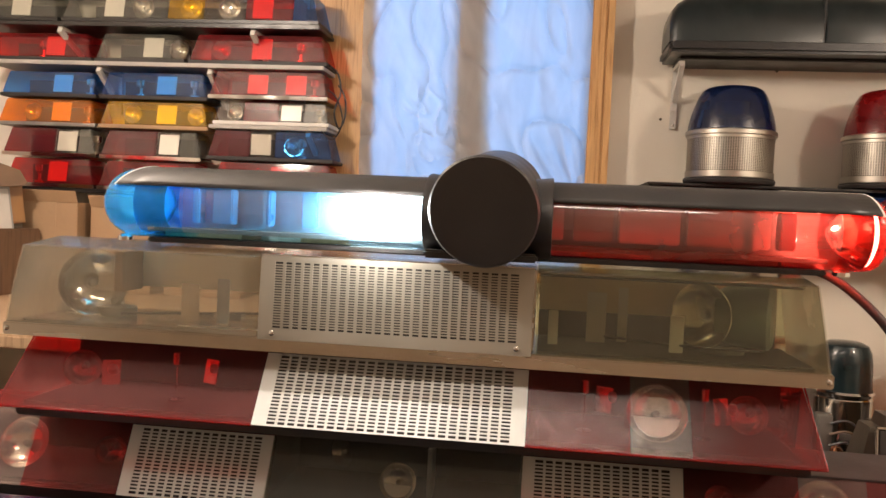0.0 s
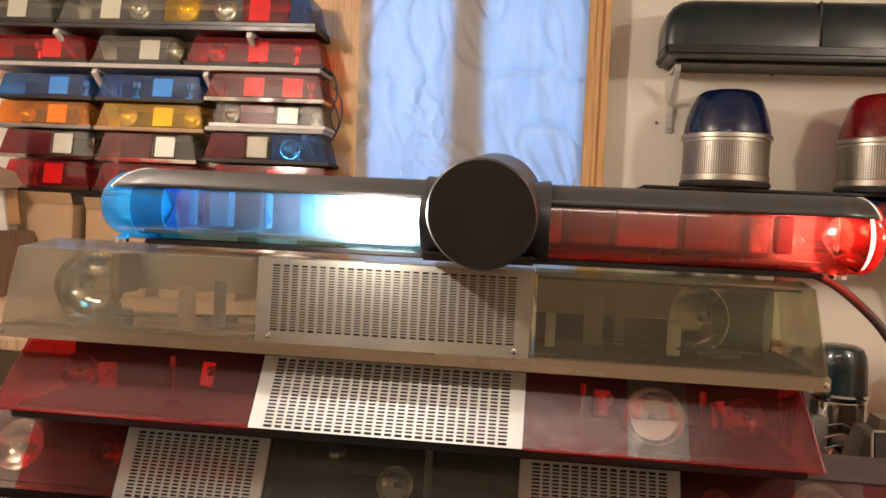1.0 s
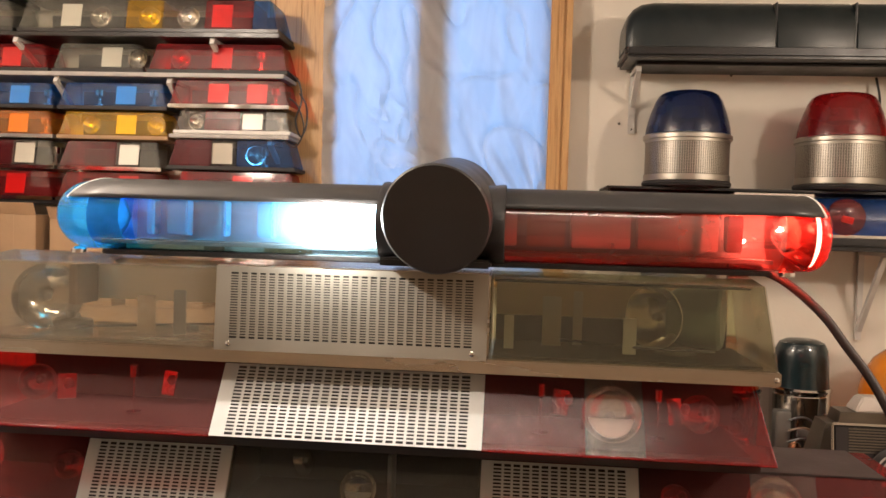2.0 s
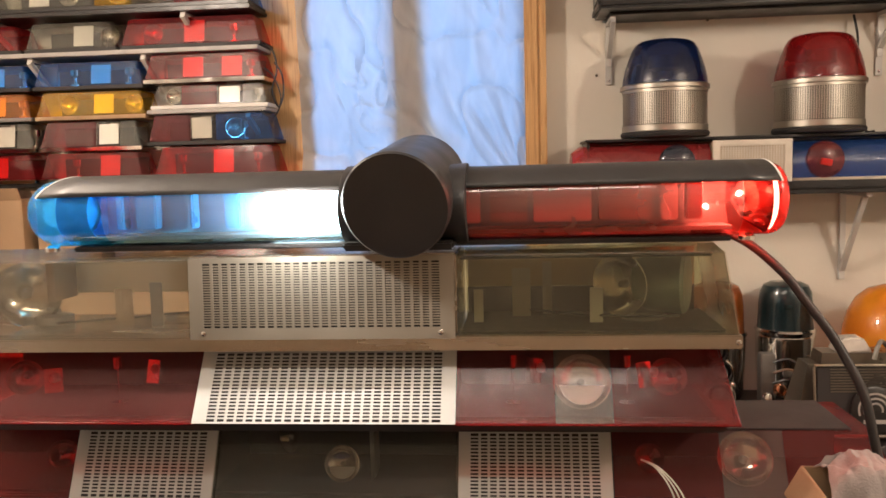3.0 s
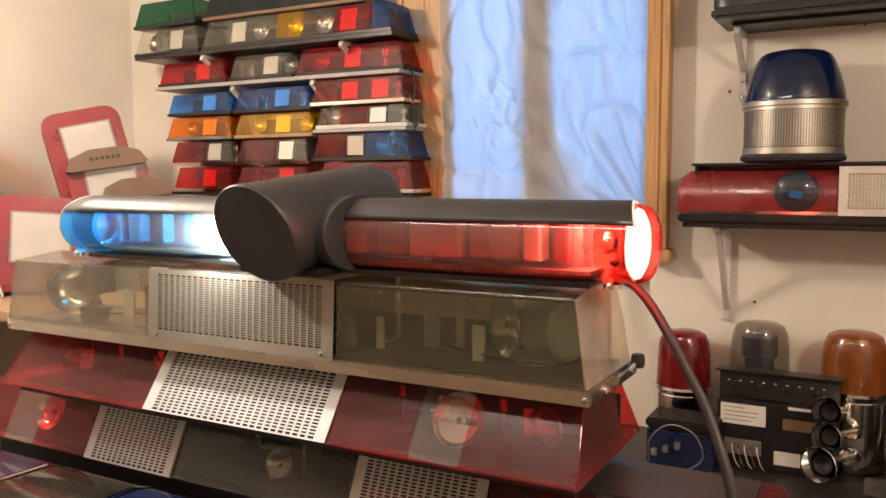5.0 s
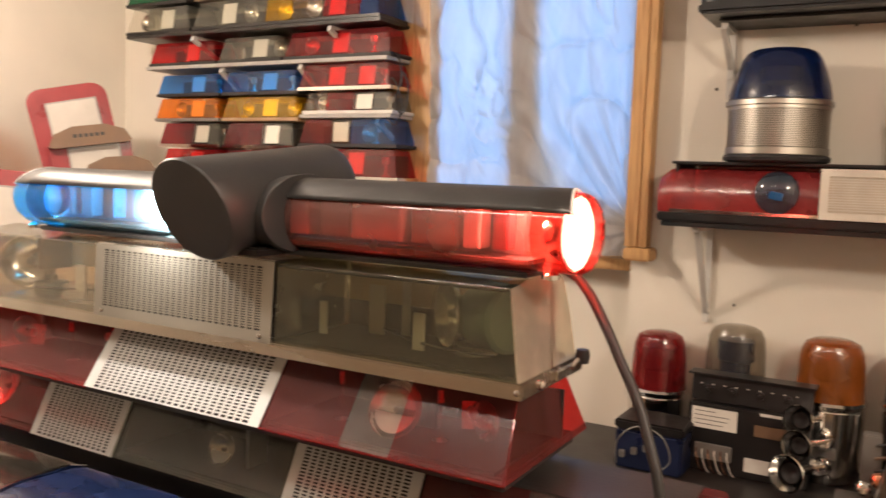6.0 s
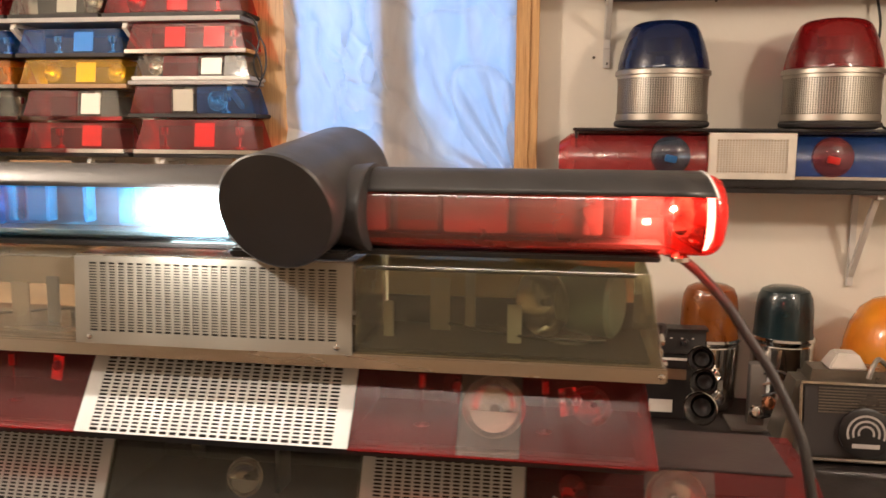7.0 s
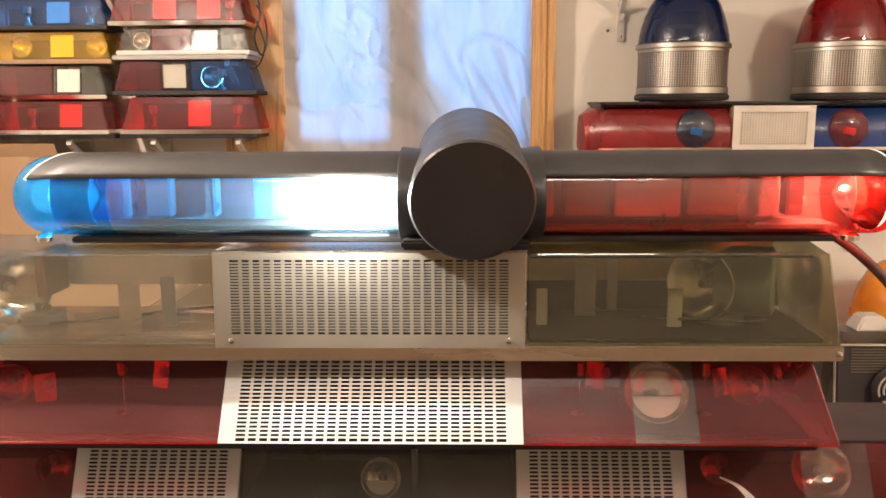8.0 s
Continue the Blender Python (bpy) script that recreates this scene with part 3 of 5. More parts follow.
    for f, r_in in ((0.0, 0.0), (0.0, 0.9), (0.0, 0.965), (0.012, 1.0), (0.12, 1.0), (0.5, 1.0), (0.94, 1.0), (0.985, 0.985), (1.0, 0.94), (1.0, 0.0)):
        rr = (0.074 + 0.004 * f) * r_in
        slant = 0.47 * max(0.0, 1 - 1.6 * f)
        ring = []
        for k in range(1 if r_in == 0 else 56):
            a = 2 * math.pi * k / 56
            ring.append(bm.verts.new((0.027 + rr * math.cos(a), -0.150 + 0.300 * f - slant * rr * math.sin(a), z0 + 0.005 + 0.032 * f + rr * math.sin(a))))
        rings.append(ring)
    for a, b in zip(rings, rings[1:]):
        for k in range(56):
            q = (k + 1) % 56
            if len(a) == 1:
                bm.faces.new((a[0], b[k], b[q]))
            elif len(b) == 1:
                bm.faces.new((a[k], a[q], b[0]))
            else:
                bm.faces.new((a[k], a[q], b[q], b[k]))
    part("horn_housing", bm, SATIN, bar, "matt black round siren housing", True)

    def collar(s):
        """Neck of the housing: widens to a flat oval flange round the tube."""
        bm = bmesh.new()
        rows = []
        for x, ry, rz in ((0.0, 0.086, 0.0585), (0.045, 0.093, 0.0595), (0.070, 0.098, 0.0610), (0.084, 0.1005, 0.0625), (0.088, 0.1015, 0.063), (0.0905, 0.101, 0.0625), (0.0912, 0.097, 0.060), (0.0905, 0.0545, 0.0545)):
            row = []
            for k in range(48):
                a = 2 * math.pi * k / 48
                row.append(bm.verts.new((0.027 + s * x, -ry * math.cos(a), z0 + (rz if math.sin(a) > 0 else min(rz, 0.058)) * math.sin(a))))
            rows.append(row)
        for a, b in zip(rows, rows[1:]):
            for k in range(48):
                bm.faces.new((a[k], a[(k + 1) % 48], b[(k + 1) % 48], b[k]))
        part("collar", bm, SATIN, bar, "black neck of the siren housing", True)

    collar(1)
    collar(-1)
    part("saddle", box(-0.06, 0.10, -0.09, 0.10, 0.0, 0.012, 0.003), BLACK, bar)
    for s in (-1, 1):
        part("foot_screw", moved(lathe([(0.012, -0.004), (0.012, 0.002), (0.007, 0.006), (0, 0.007)], 16), Matrix.Translation((s * 0.545 - 0.02 * (s > 0), -0.012, z0 - r - 0.003))), CHROME, bar, "", True)
    return bar


tube_bar()


def steel_bar():
    """Flat steel-based bar with yellowed clear end lenses and a slotted steel middle."""
    bar = thing("steel_light_bar", (MID, 1.40, 1.217), "steel-based light bar with yellowed clear lenses and slotted grille", "light bar")
    h = 0.616
    for x in (-0.5, 0.5):
        part("foot", box(x - 0.03, x + 0.03, -0.04, 0.07, 0.0, 0.0068, 0.001), RUBBER, bar)
    base = box(-h, h, -0.105, 0.115, 0.007, 0.0275, 0.0022)
    part("base", base, STEEL, bar, "brushed steel base channel")
    part("base_lip", box(-h + 0.004, h - 0.004, -0.100, 0.108, 0.0278, 0.029, 0.0004), STEEL, bar)
    part("floor_plate", box(-h + 0.02, -0.21, -0.085, 0.095, 0.0295, 0.032), STEEL, bar)
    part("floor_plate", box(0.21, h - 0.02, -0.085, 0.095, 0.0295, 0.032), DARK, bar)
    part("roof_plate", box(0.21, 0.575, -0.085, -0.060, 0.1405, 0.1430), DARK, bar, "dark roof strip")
    outline = [(-0.105, 0.029), (-0.101, 0.09), (-0.096, 0.147), (0.0, 0.160), (0.088, 0.147), (0.099, 0.09), (0.102, 0.029)]
    for s in (-1, 1):
        x0, x1 = (0.206, 0.609) if s > 0 else (-0.609, -0.206)
        bm = bmesh.new()
        low = 0.029
        rings = []
        for lean, edge in ((0.0, x0 if s > 0 else x1), (1.0, x1 if s > 0 else x0)):
            rings.append([bm.verts.new((edge - s * lean * 0.16 * (z - low), y, z)) for y, z in outline])
        n = len(outline)
        for i in range(n - 1):
            bm.faces.new((rings[0][i], rings[0][i + 1], rings[1][i + 1], rings[1][i]))
        # The end face has a paler, hazier lens than the long sides.
        end = bmesh.new()
        end.faces.new([end.verts.new(v.co) for v in rings[1]])
        part("lens_end", end, HAZY_END, bar, "hazier beige lens end")
        bmesh.ops.recalc_face_normals(bm, faces=bm.faces)
        lens_ob = part("lens", bm, OLIVE if s > 0 else AMBERED, bar, "smoked olive plastic lens" if s > 0 else "yellowed clear plastic lens")
        mod = lens_ob.modifiers.new("thick", "SOLIDIFY")
        mod.thickness, mod.offset = 0.0028, -1
        part("lens_edge", tube([(s * 0.609, -0.105, 0.030), (s * 0.600, -0.101, 0.09), (s * 0.590, -0.096, 0.147)], 0.0018, 6), AMBERED, bar)
        part("lens_edge", tube([(s * 0.590, -0.096, 0.1475), (s * 0.4, -0.096, 0.1475), (s * 0.21, -0.096, 0.1475)], 0.0014, 6), AMBERED, bar)
    grille = part("grille", moved(perforated(0.405, 0.125, 26, 25, 0.022, 0.009, 0.0046, 0.0022, 0.0016, 0.018), pose(-0.203, -0.1085, 0.026, -3)), GRILLE_STEEL, bar, "slotted steel speaker grille")
    part("speaker_box", hexa((-0.203, 0.203, -0.080, 0.100, 0.0325), (-0.203, 0.203, -0.080, 0.088, 0.148), 0.002), DARK, bar)
    part("top_plate", box(-0.203, 0.203, -0.0985, 0.088, 0.1500, 0.1525, 0.001), STEEL, bar)
    for s in (-1, 1):
        part("side_bracket", box(s * 0.203 - 0.0015, s * 0.203 + 0.0015, -0.0975, 0.090, 0.0325, 0.1495), STEEL, bar)
        screw(bar, (s * 0.181, -0.1085, 0.036))
        screw(bar, (s * 0.609, -0.105, 0.017))
        part("end_bolt", moved(lathe([(0.008, 0), (0.008, 0.004), (0.004, 0.007), (0, 0.007)], 14), Matrix.Translation((s * h, -0.045, 0.017)) @ pose(0, 0, 0, 0, 90 * s, 0)), CHROME, bar, "", True)
        part("end_clip", box(min(s * h, s * (h + 0.006)), max(s * h, s * (h + 0.006)), 0.0, 0.095, 0.012, 0.027, 0.002), CHROME, bar, "chrome end latch")
        part("latch_lever", moved(box(-0.003, 0.003, -0.008, 0.045, -0.004, 0.004, 0.0015), pose(s * (h + 0.010), 0.05, 0.026, 14)), CHROME, bar)
        part("latch_knob", lathe([(0, -0.012), (0.009, -0.010), (0.011, 0.0), (0.009, 0.010), (0, 0.012)], 14), BLACK, bar, "", True, pose(s * (h + 0.010), 0.085, 0.034))
    # rotators
    sealed_lamp(bar, (-0.512, -0.025, 0.087), 0.055, 38)
    sealed_lamp(bar, (0.452, -0.015, 0.090), 0.050, -40)
    part("lamp_housing", moved(lathe([(0.0, -0.02), (0.035, -0.02), (0.048, 0.0), (0.050, 0.055), (0.044, 0.06), (0.0, 0.06)], 32), Matrix.Translation((0.500, 0.010, 0.092)) @ pose(0, 0, 0, 0, 90, -20)), OLIVEPAINT, bar, "", True)
    part("reflector_plate", box(-0.46, -0.215, 0.035, 0.039, 0.080, 0.140, 0.001), TAN, bar)
    # Assumed opaque rear panels, closing the view through the lens.
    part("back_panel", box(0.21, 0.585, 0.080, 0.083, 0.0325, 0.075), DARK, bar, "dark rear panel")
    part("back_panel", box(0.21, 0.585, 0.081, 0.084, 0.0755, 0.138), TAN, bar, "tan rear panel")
    part("reflector_end", box(-0.475, -0.461, -0.03, 0.039, 0.075, 0.140, 0.001), BROWN, bar)
    # The PANEL uprights imitate pale window reflections; the others are plates.
    for x0, x1, y, z1, mat in ((-0.44, -0.225, 0.0, 0.046, MIRROR), (-0.36, -0.33, -0.03, 0.095, MIRROR), (-0.30, -0.28, -0.03, 0.105, GREY), (0.225, 0.240, -0.02, 0.085, PANEL), (0.405, 0.425, -0.03, 0.088, PANEL), (0.285, 0.315, 0.03, 0.112, PANEL), (0.335, 0.350, 0.05, 0.12, PANEL)):
        part("mirror", box(x0, x1, y, y + 0.004, 0.033, z1, 0.0008), mat, bar)
    for s in (-1, 1):
        part("lamp_base", lathe([(0.0, 0.0325), (0.032, 0.0325), (0.032, 0.046), (0.012, 0.050), (0.010, 0.06), (0, 0.06)], 20), GREY, bar, "", True, pose(s * 0.49, 0.01, 0))
    part("wiring", tube([(-0.45, -0.05, 0.043), (-0.36, -0.02, 0.045), (-0.28, 0.03, 0.044), (-0.21, 0.05, 0.044)], 0.0022, 6), RUBBER, bar)
    part("wiring", tube([(0.54, -0.03, 0.043), (0.50, -0.05, 0.046), (0.40, -0.02, 0.044), (0.3, 0.04, 0.044)], 0.0022, 6), RUBBER, bar)
    return bar


steel_bar()


def slope_face(parent, x0, x1, low, high, cols, rows, side, edge, web_x, web_z, material, label):
    """A slotted plate from the (y, z) at its foot to the (y, z) at its head."""
    height = math.hypot(high[0] - low[0], high[1] - low[1])
    lean = math.degrees(math.atan2(high[0] - low[0], high[1] - low[1]))
    return part("grille", moved(perforated(x1 - x0, height, cols, rows, side, edge, web_x, web_z), pose(x0, low[0], low[1], -lean)), material, parent, label)


def red_bar():
    bar = thing("red_light_bar", (MID, 1.40, 1.098), "dusty red light bar with a pale metal slotted grille", "light bar")
    low, high = (-0.128, 0.020), (-0.060, 0.1185)
    part("base", box(-0.595, 0.595, -0.100, 0.150, 0.0, 0.019, 0.003), DARK, bar)
    outline = [low, high, (0.115, 0.1185), (0.172, 0.020)]
    for x0, x1, mat, name in ((-0.608, -0.198, REDDUST, "red_lens"), (0.198, 0.3465, REDDUST, "red_lens"), (0.347, 0.430, DUSTPATCH, "clear_window"), (0.4305, 0.608, REDDUST, "red_lens")):
        bm = bmesh.new()
        rings = [[bm.verts.new((x - (0.20 * (z - 0.02) * (1 if x > 0 else -1) if abs(x) > 0.6 else 0), y, z)) for y, z in outline] for x in (x0, x1)]
        n = len(outline)
        for i in range(n):
            bm.faces.new((rings[0][i], rings[0][(i + 1) % n], rings[1][(i + 1) % n], rings[1][i]))
        if x0 < -0.6:
            bm.faces.new(rings[0])
        if x1 > 0.6:
            bm.faces.new(rings[1])
        part(name, bm, mat, bar, "clear patch in the red lens" if mat is DUSTPATCH else "dusty red plastic lens")
    for s in (-1, 1):
        part("lens_edge", tube([(s * 0.607, low[0], low[1] + 0.001), (s * 0.591, high[0], high[1])], 0.0016, 6), RED, bar)
        part("lens_edge", tube([(s * 0.2, low[0] - 0.001, low[1] + 0.001), (s * 0.4, low[0] - 0.001, low[1] + 0.001), (s * 0.607, low[0] - 0.001, low[1] + 0.001)], 0.0020, 6), RED, bar)
    slope_face(bar, -0.200, 0.200, (-0.1305, 0.022), (-0.064, 0.1175), 24, 20, 0.022, 0.003, 0.0040, 0.0024, GRILLE_METAL, "pale metal slotted grille")
    part("speaker_box", prism([(-0.112, 0.021), (-0.055, 0.108), (0.10, 0.108), (0.15, 0.021)], -0.195, 0.195), DARK, bar)
    part("inner_floor", box(-0.58, 0.58, -0.10, 0.10, 0.0195, 0.024), DARK, bar)
    sealed_lamp(bar, (0.390, -0.046, 0.064), 0.045, 0, tilt=-30, shine=True)
    # Opaque panel added behind the works to keep the inside dark.
    part("back_panel", box(-0.60, 0.60, 0.085, 0.088, 0.0245, 0.0985), DARK, bar)
    for x, y, turn in ((-0.475, -0.03, 25), (-0.33, 0.03, -20), (0.318, 0.03, -25), (0.492, 0.0, 30)):
        part("mirror_plate", moved(box(-0.014, 0.014, -0.0012, 0.0012, -0.018, 0.022, 0.0006), pose(x, y, 0.060, -12, 0, turn)), MIRROR, bar, "small mirror plate")
        part("bulb", lathe([(0, 0.0), (0.005, 0.002), (0.0075, 0.009), (0.005, 0.016), (0, 0.018)], 12), REFLECT, bar, "", True, pose(x + 0.012, y - 0.018, 0.062))
    part("lamp_backing", box(0.350, 0.427, 0.012, 0.016, 0.0245, 0.110, 0.001), DARK, bar)
    for x, w in ((-0.36, 0.007), (0.285, 0.006), (0.46, 0.006)):
        part("rotator", lathe([(0, -0.055), (0.012, -0.055), (0.012, -0.052), (0.0012, -0.051), (0.0012, 0.0), (w, 0.004), (w, 0.022), (0, 0.024)], 14), CHROME, bar, "", True, pose(x, -0.035, 0.080))
    for x in (-0.53, 0.525):
        sealed_lamp(bar, (x, -0.02, 0.064), 0.030, 24 if x < 0 else -24)
    return bar


red_bar()


def wide_bar():
    """Longest bar, below: red ends, two slotted grilles, smoked middle."""
    bar = thing("wide_light_bar", (MID, 1.46, 0.955), "long red and smoked light bar with two slotted grilles", "light bar")
    low, high = (-0.135, 0.022), (-0.085, 0.122)
    part("base", box(-0.85, 0.85, -0.115, 0.13, 0.0, 0.021, 0.003), DARK, bar)
    outline = [low, high, (0.075, 0.122), (0.135, 0.022)]

    def section(x0, x1, mat, name, lean0=0.0, lean1=0.0, label=""):
        bm = bmesh.new()
        rings = [[bm.verts.new((x0 + lean0 * (z - 0.022), y, z)) for y, z in outline], [bm.verts.new((x1 - lean1 * (z - 0.022), y, z)) for y, z in outline]]
        n = len(outline)
        for i in range(n):
            bm.faces.new((rings[0][i], rings[0][(i + 1) % n], rings[1][(i + 1) % n], rings[1][i]))
        if lean0:
            bm.faces.new(rings[0])
        if lean1:
            bm.faces.new(rings[1])
        return part(name, bm, mat, bar, label)

    section(-0.865, -0.6955, REDDUST, "red_lens", 0.35, 0.0, "dusty red lens")
    section(-0.695, -0.6005, DUSTPATCH, "clear_window", 0, 0, "clear patch in the red lens")
    section(-0.600, -0.437, REDDUST, "red_lens", 0, 0, "dusty red lens")
    section(-0.195, 0.195, SMOKE, "smoked_lens", 0, 0, "smoked grey-green lens")
    section(0.437, 0.600, REDDUST, "red_lens", 0, 0, "dusty red lens")
    section(0.6005, 0.695, DUSTPATCH, "clear_window", 0, 0, "clear patch in the red lens")
    section(0.6955, 0.865, REDDUST, "red_lens", 0, 0.35, "dusty red lens")
    for s in (-1, 1):
        x0 = 0.197 if s > 0 else -0.435
        slope_face(bar, x0, x0 + 0.238, (-0.1375, 0.022), (-0.0885, 0.122), 14, 19, 0.019, 0.004, 0.0040, 0.0025, GRILLE_METAL, "pale metal slotted grille")
        part("grille_top", box(x0, x0 + 0.238, -0.084, 0.075, 0.1195, 0.1225), DARKRED, bar)
        part("speaker_box", prism([(-0.115, 0.022), (-0.072, 0.116), (0.07, 0.116), (0.12, 0.022)], x0 + 0.004, x0 + 0.234), DARK, bar)
        part("rib", moved(box(-0.002, 0.002, -0.004, 0.002, 0, 0.11), pose(s * 0.1955, low[0], low[1], -26.5)), SMOKE, bar)
        sealed_lamp(bar, (s * 0.650, -0.052, 0.066), 0.044, 0, tilt=-26)
        sealed_lamp(bar, (s * 0.505, -0.03, 0.058), 0.026, s * -30)
    part("top_cover", box(0.44, 0.80, -0.082, 0.072, 0.1225, 0.1255, 0.001), SATIN, bar, "dark glossy top cover")
    part("inner_floor", box(-0.83, 0.83, -0.11, 0.115, 0.0215, 0.026), DARK, bar)
    # Added opaque panel: no pale background through the smoked lens.
    part("back_panel", box(-0.83, 0.83, 0.066, 0.069, 0.0265, 0.115), DARK, bar)
    sealed_lamp(bar, (0.0, -0.062, 0.056), 0.030, 0, tilt=-20, shine=True)
    sealed_lamp(bar, (-0.11, 0.01, 0.075), 0.026, -35)
    part("lamp_bracket", box(0.045, 0.052, -0.05, 0.0, 0.026, 0.108, 0.001), GREY, bar)
    part("riser", box(-0.80, 0.80, -0.08, 0.10, -0.0935, -0.0005, 0.004), DARK, bar)
    return bar


wide_bar()


def blue_bar():
    """Flat-topped bar low in front: blue, smoked and blue sections with clear seams."""
    bar = thing("blue_light_bar", (-0.395, 1.118, 0.861), "glossy dark blue light bar with a smoked section", "light bar")
    part("base", box(-0.42, 0.47, -0.13, 0.13, 0.0, 0.045, 0.006), BLACK, bar)
    outline = [(-0.130, 0.0455), (-0.127, 0.095), (-0.115, 0.125), (-0.085, 0.142), (0.0, 0.148), (0.085, 0.146), (0.115, 0.137), (0.127, 0.115), (0.130, 0.0455)]
    for x0, x1, mat, name in ((-0.42, -0.053, NAVYLENS, "blue_lens"), (-0.047, 0.177, SMOKEDARK, "smoked_lens"), (0.183, 0.47, NAVYLENS, "blue_lens")):
        part(name, prism(outline, x0, x1, 0.05, 0.004), mat, bar, "", True)
    for x in (-0.05, 0.18):
        part("seam", prism([(y * 1.012, z * 1.012) for y, z in outline], x - 0.0035, x + 0.0035), CHROME, bar)
    for x in (-0.26, 0.32):
        sealed_lamp(bar, (x, -0.02, 0.093), 0.036, -20)
        part("lamp_tray", box(x - 0.09, x + 0.09, -0.08, 0.08, 0.0458, 0.051, 0.002), GREY, bar)
    part("reflector_block", box(0.0, 0.13, -0.05, 0.05, 0.046, 0.10, 0.004), GREY, bar)
    return bar


blue_bar()


# ---- shelves of light bars beside the window ----
def shelf(name, x0, x1, y0, y1, z0, z1, brackets, label, drop=0.11, mat=SHELFPAINT, iron=WHITE):
    ob = thing(name, (x0, y1, z0), label, "shelf")
    w, d = x1 - x0, y1 - y0
    part("board", box(0, w, -d, 0, 0, z1 - z0, 0.002), mat, ob)
    for bx in brackets:
        bm = box(bx - x0 - 0.008, bx - x0 + 0.008, -d + 0.02, -0.002, -0.012, -0.0005)
        add_box(bm, bx - x0 - 0.008, bx - x0 + 0.008, -0.013, -0.002, -drop - 0.03, -0.0125)
        a, b = Vector((0, -d + (0.05 if drop > 0.2 else 0.016), -0.012)), Vector((0, -0.012, -drop))
        way = (b - a).normalized()
        side = Vector((0, way.z, -way.y)) * 0.007
        v = [bm.verts.new((bx - x0 + sx, p.y + s * side.y, p.z + s * side.z)) for p in (a, b) for sx, s in ((-0.007, -1), (0.007, -1), (0.007, 1), (-0.007, 1))]
        for f in ((0, 1, 2, 3), (4, 7, 6, 5), (0, 4, 5, 1), (1, 5, 6, 2), (2, 6, 7, 3), (3, 7, 4, 0)):
            bm.faces.new([v[i] for i in f])
        part("bracket", bm, iron, ob)
    return ob


def small_bar(x0, x1, z0, z1, sections, works, base, label, y0=2.64, y1=2.775, lean=0.26, front=0.16, base_h=0.012):
    """A short bar: base, one lens per section (x share, material), works inside (share, kind)."""
    bar = thing("light_bar", ((x0 + x1) / 2, y1, z0), label, "light bar", "light bars on the wall shelves")
    w, d, h = x1 - x0 - 0.006, y1 - y0, z1 - z0 - 0.003
    part("base", box(-w / 2, w / 2, -d, 0, 0, base_h, 0.002), base, bar)
    edges = [-w / 2 + 0.004] + [-w / 2 + w * s for s, _ in sections[:-1]] + [w / 2 - 0.004]
    rise = h - base_h
    for i, (_, mat) in enumerate(sections):
        a, b = edges[i] + (0.0008 if i else 0), edges[i + 1] - 0.0008
        l0, l1 = (lean * rise if i == 0 else 0), (lean * rise if i == len(sections) - 1 else 0)
        bm = hexa((a, b, -d + 0.004, -0.004, base_h + 0.0005), (a + l0, b - l1, -d + 0.004 + front * rise, -0.015, h), 0.003, 2)
        part("lens", bm, mat, bar)
    # Dark plate added to deepen the inside behind the reflectors.
    part("inner_plate", box(-w / 2 + 0.03, w / 2 - 0.03, -0.022, -0.019, base_h + 0.001, base_h + 0.8 * rise), DARK, bar)
    for s, kind in works:
        x = -w / 2 + w * s
        zc = base_h + 0.5 * rise
        if kind in ("white", "silver", "cream"):
            mat = {"white": REFLECT, "silver": REFLECT, "cream": PAPER}[kind]
            part("reflector", moved(box(-0.033, 0.033, 0, 0.004, -0.40 * rise, 0.40 * rise, 0.001), pose(x, -d + 0.016 + 0.5 * front * rise, zc, -math.degrees(math.atan(front)))), mat, bar)
        elif kind == "lamp":
            sealed_lamp(bar, (x, -d + 0.050, zc), 0.40 * rise, 0, tilt=-10)
        elif kind == "turn":
            part("rotator", lathe([(0, 0.002), (0.018, 0.002), (0.018, 0.01), (0.006, 0.014), (0.006, 0.4 * rise), (0.016, 0.5 * rise), (0.017, 0.75 * rise), (0, 0.8 * rise)], 14), CHROME, bar, "", True, pose(x, -d + 0.055, base_h))
    return bar


shelf("wall_shelf", -1.72, -0.57, 2.63, WALL_Y - 0.002, 1.880, 1.893, (-1.33, -0.95), "white wall shelf carrying short light bars")
shelf("wall_shelf", -1.80, -0.58, 2.60, WALL_Y - 0.002, 2.000, 2.012, (-1.45, -0.80), "dark wall shelf carrying clear light bars", 0.09, BLACK)
shelf("wall_shelf", -0.945, -0.555, 2.64, WALL_Y - 0.002, 1.690, 1.702, (-0.62,), "white wall shelf carrying a red and clear bar", 0.08)
shelf("wall_shelf", -1.70, -0.955, 2.645, WALL_Y - 0.002, 1.466, 1.478, (-1.55, -1.1), "dark wall shelf under the lowest light bars", 0.08, BLACK)
shelf("wall_shelf", -0.94, -0.535, 2.645, WALL_Y - 0.002, 1.466, 1.478, (-0.85, -0.6), "dark wall shelf under the lowest light bars", 0.08, BLACK)

# top row
small_bar(-1.805, -1.445, 2.013, 2.118, [(0.32, CLEAR), (1, SMOKE)], [(0.2, "lamp"), (0.6, "silver")], BLACK, "clear light bar with a blue lamp on a black base", y0=2.60)
small_bar(-1.44, -0.58, 2.013, 2.120, [(0.42, SMOKE), (0.56, YELLOW), (0.72, CLEAR), (0.90, RED), (1, BLUE)], [(0.3, "lamp"), (0.2, "silver"), (0.49, "lamp"), (0.64, "lamp"), (0.78, "white")], BLACK, "long clear light bar with yellow, red and blue sections", y0=2.60)
small_bar(-1.805, -1.46, 2.121, 2.225, [(1, GREEN)], [(0.5, "turn")], BLACK, "dark green light bar on top of a clear one", y0=2.60)
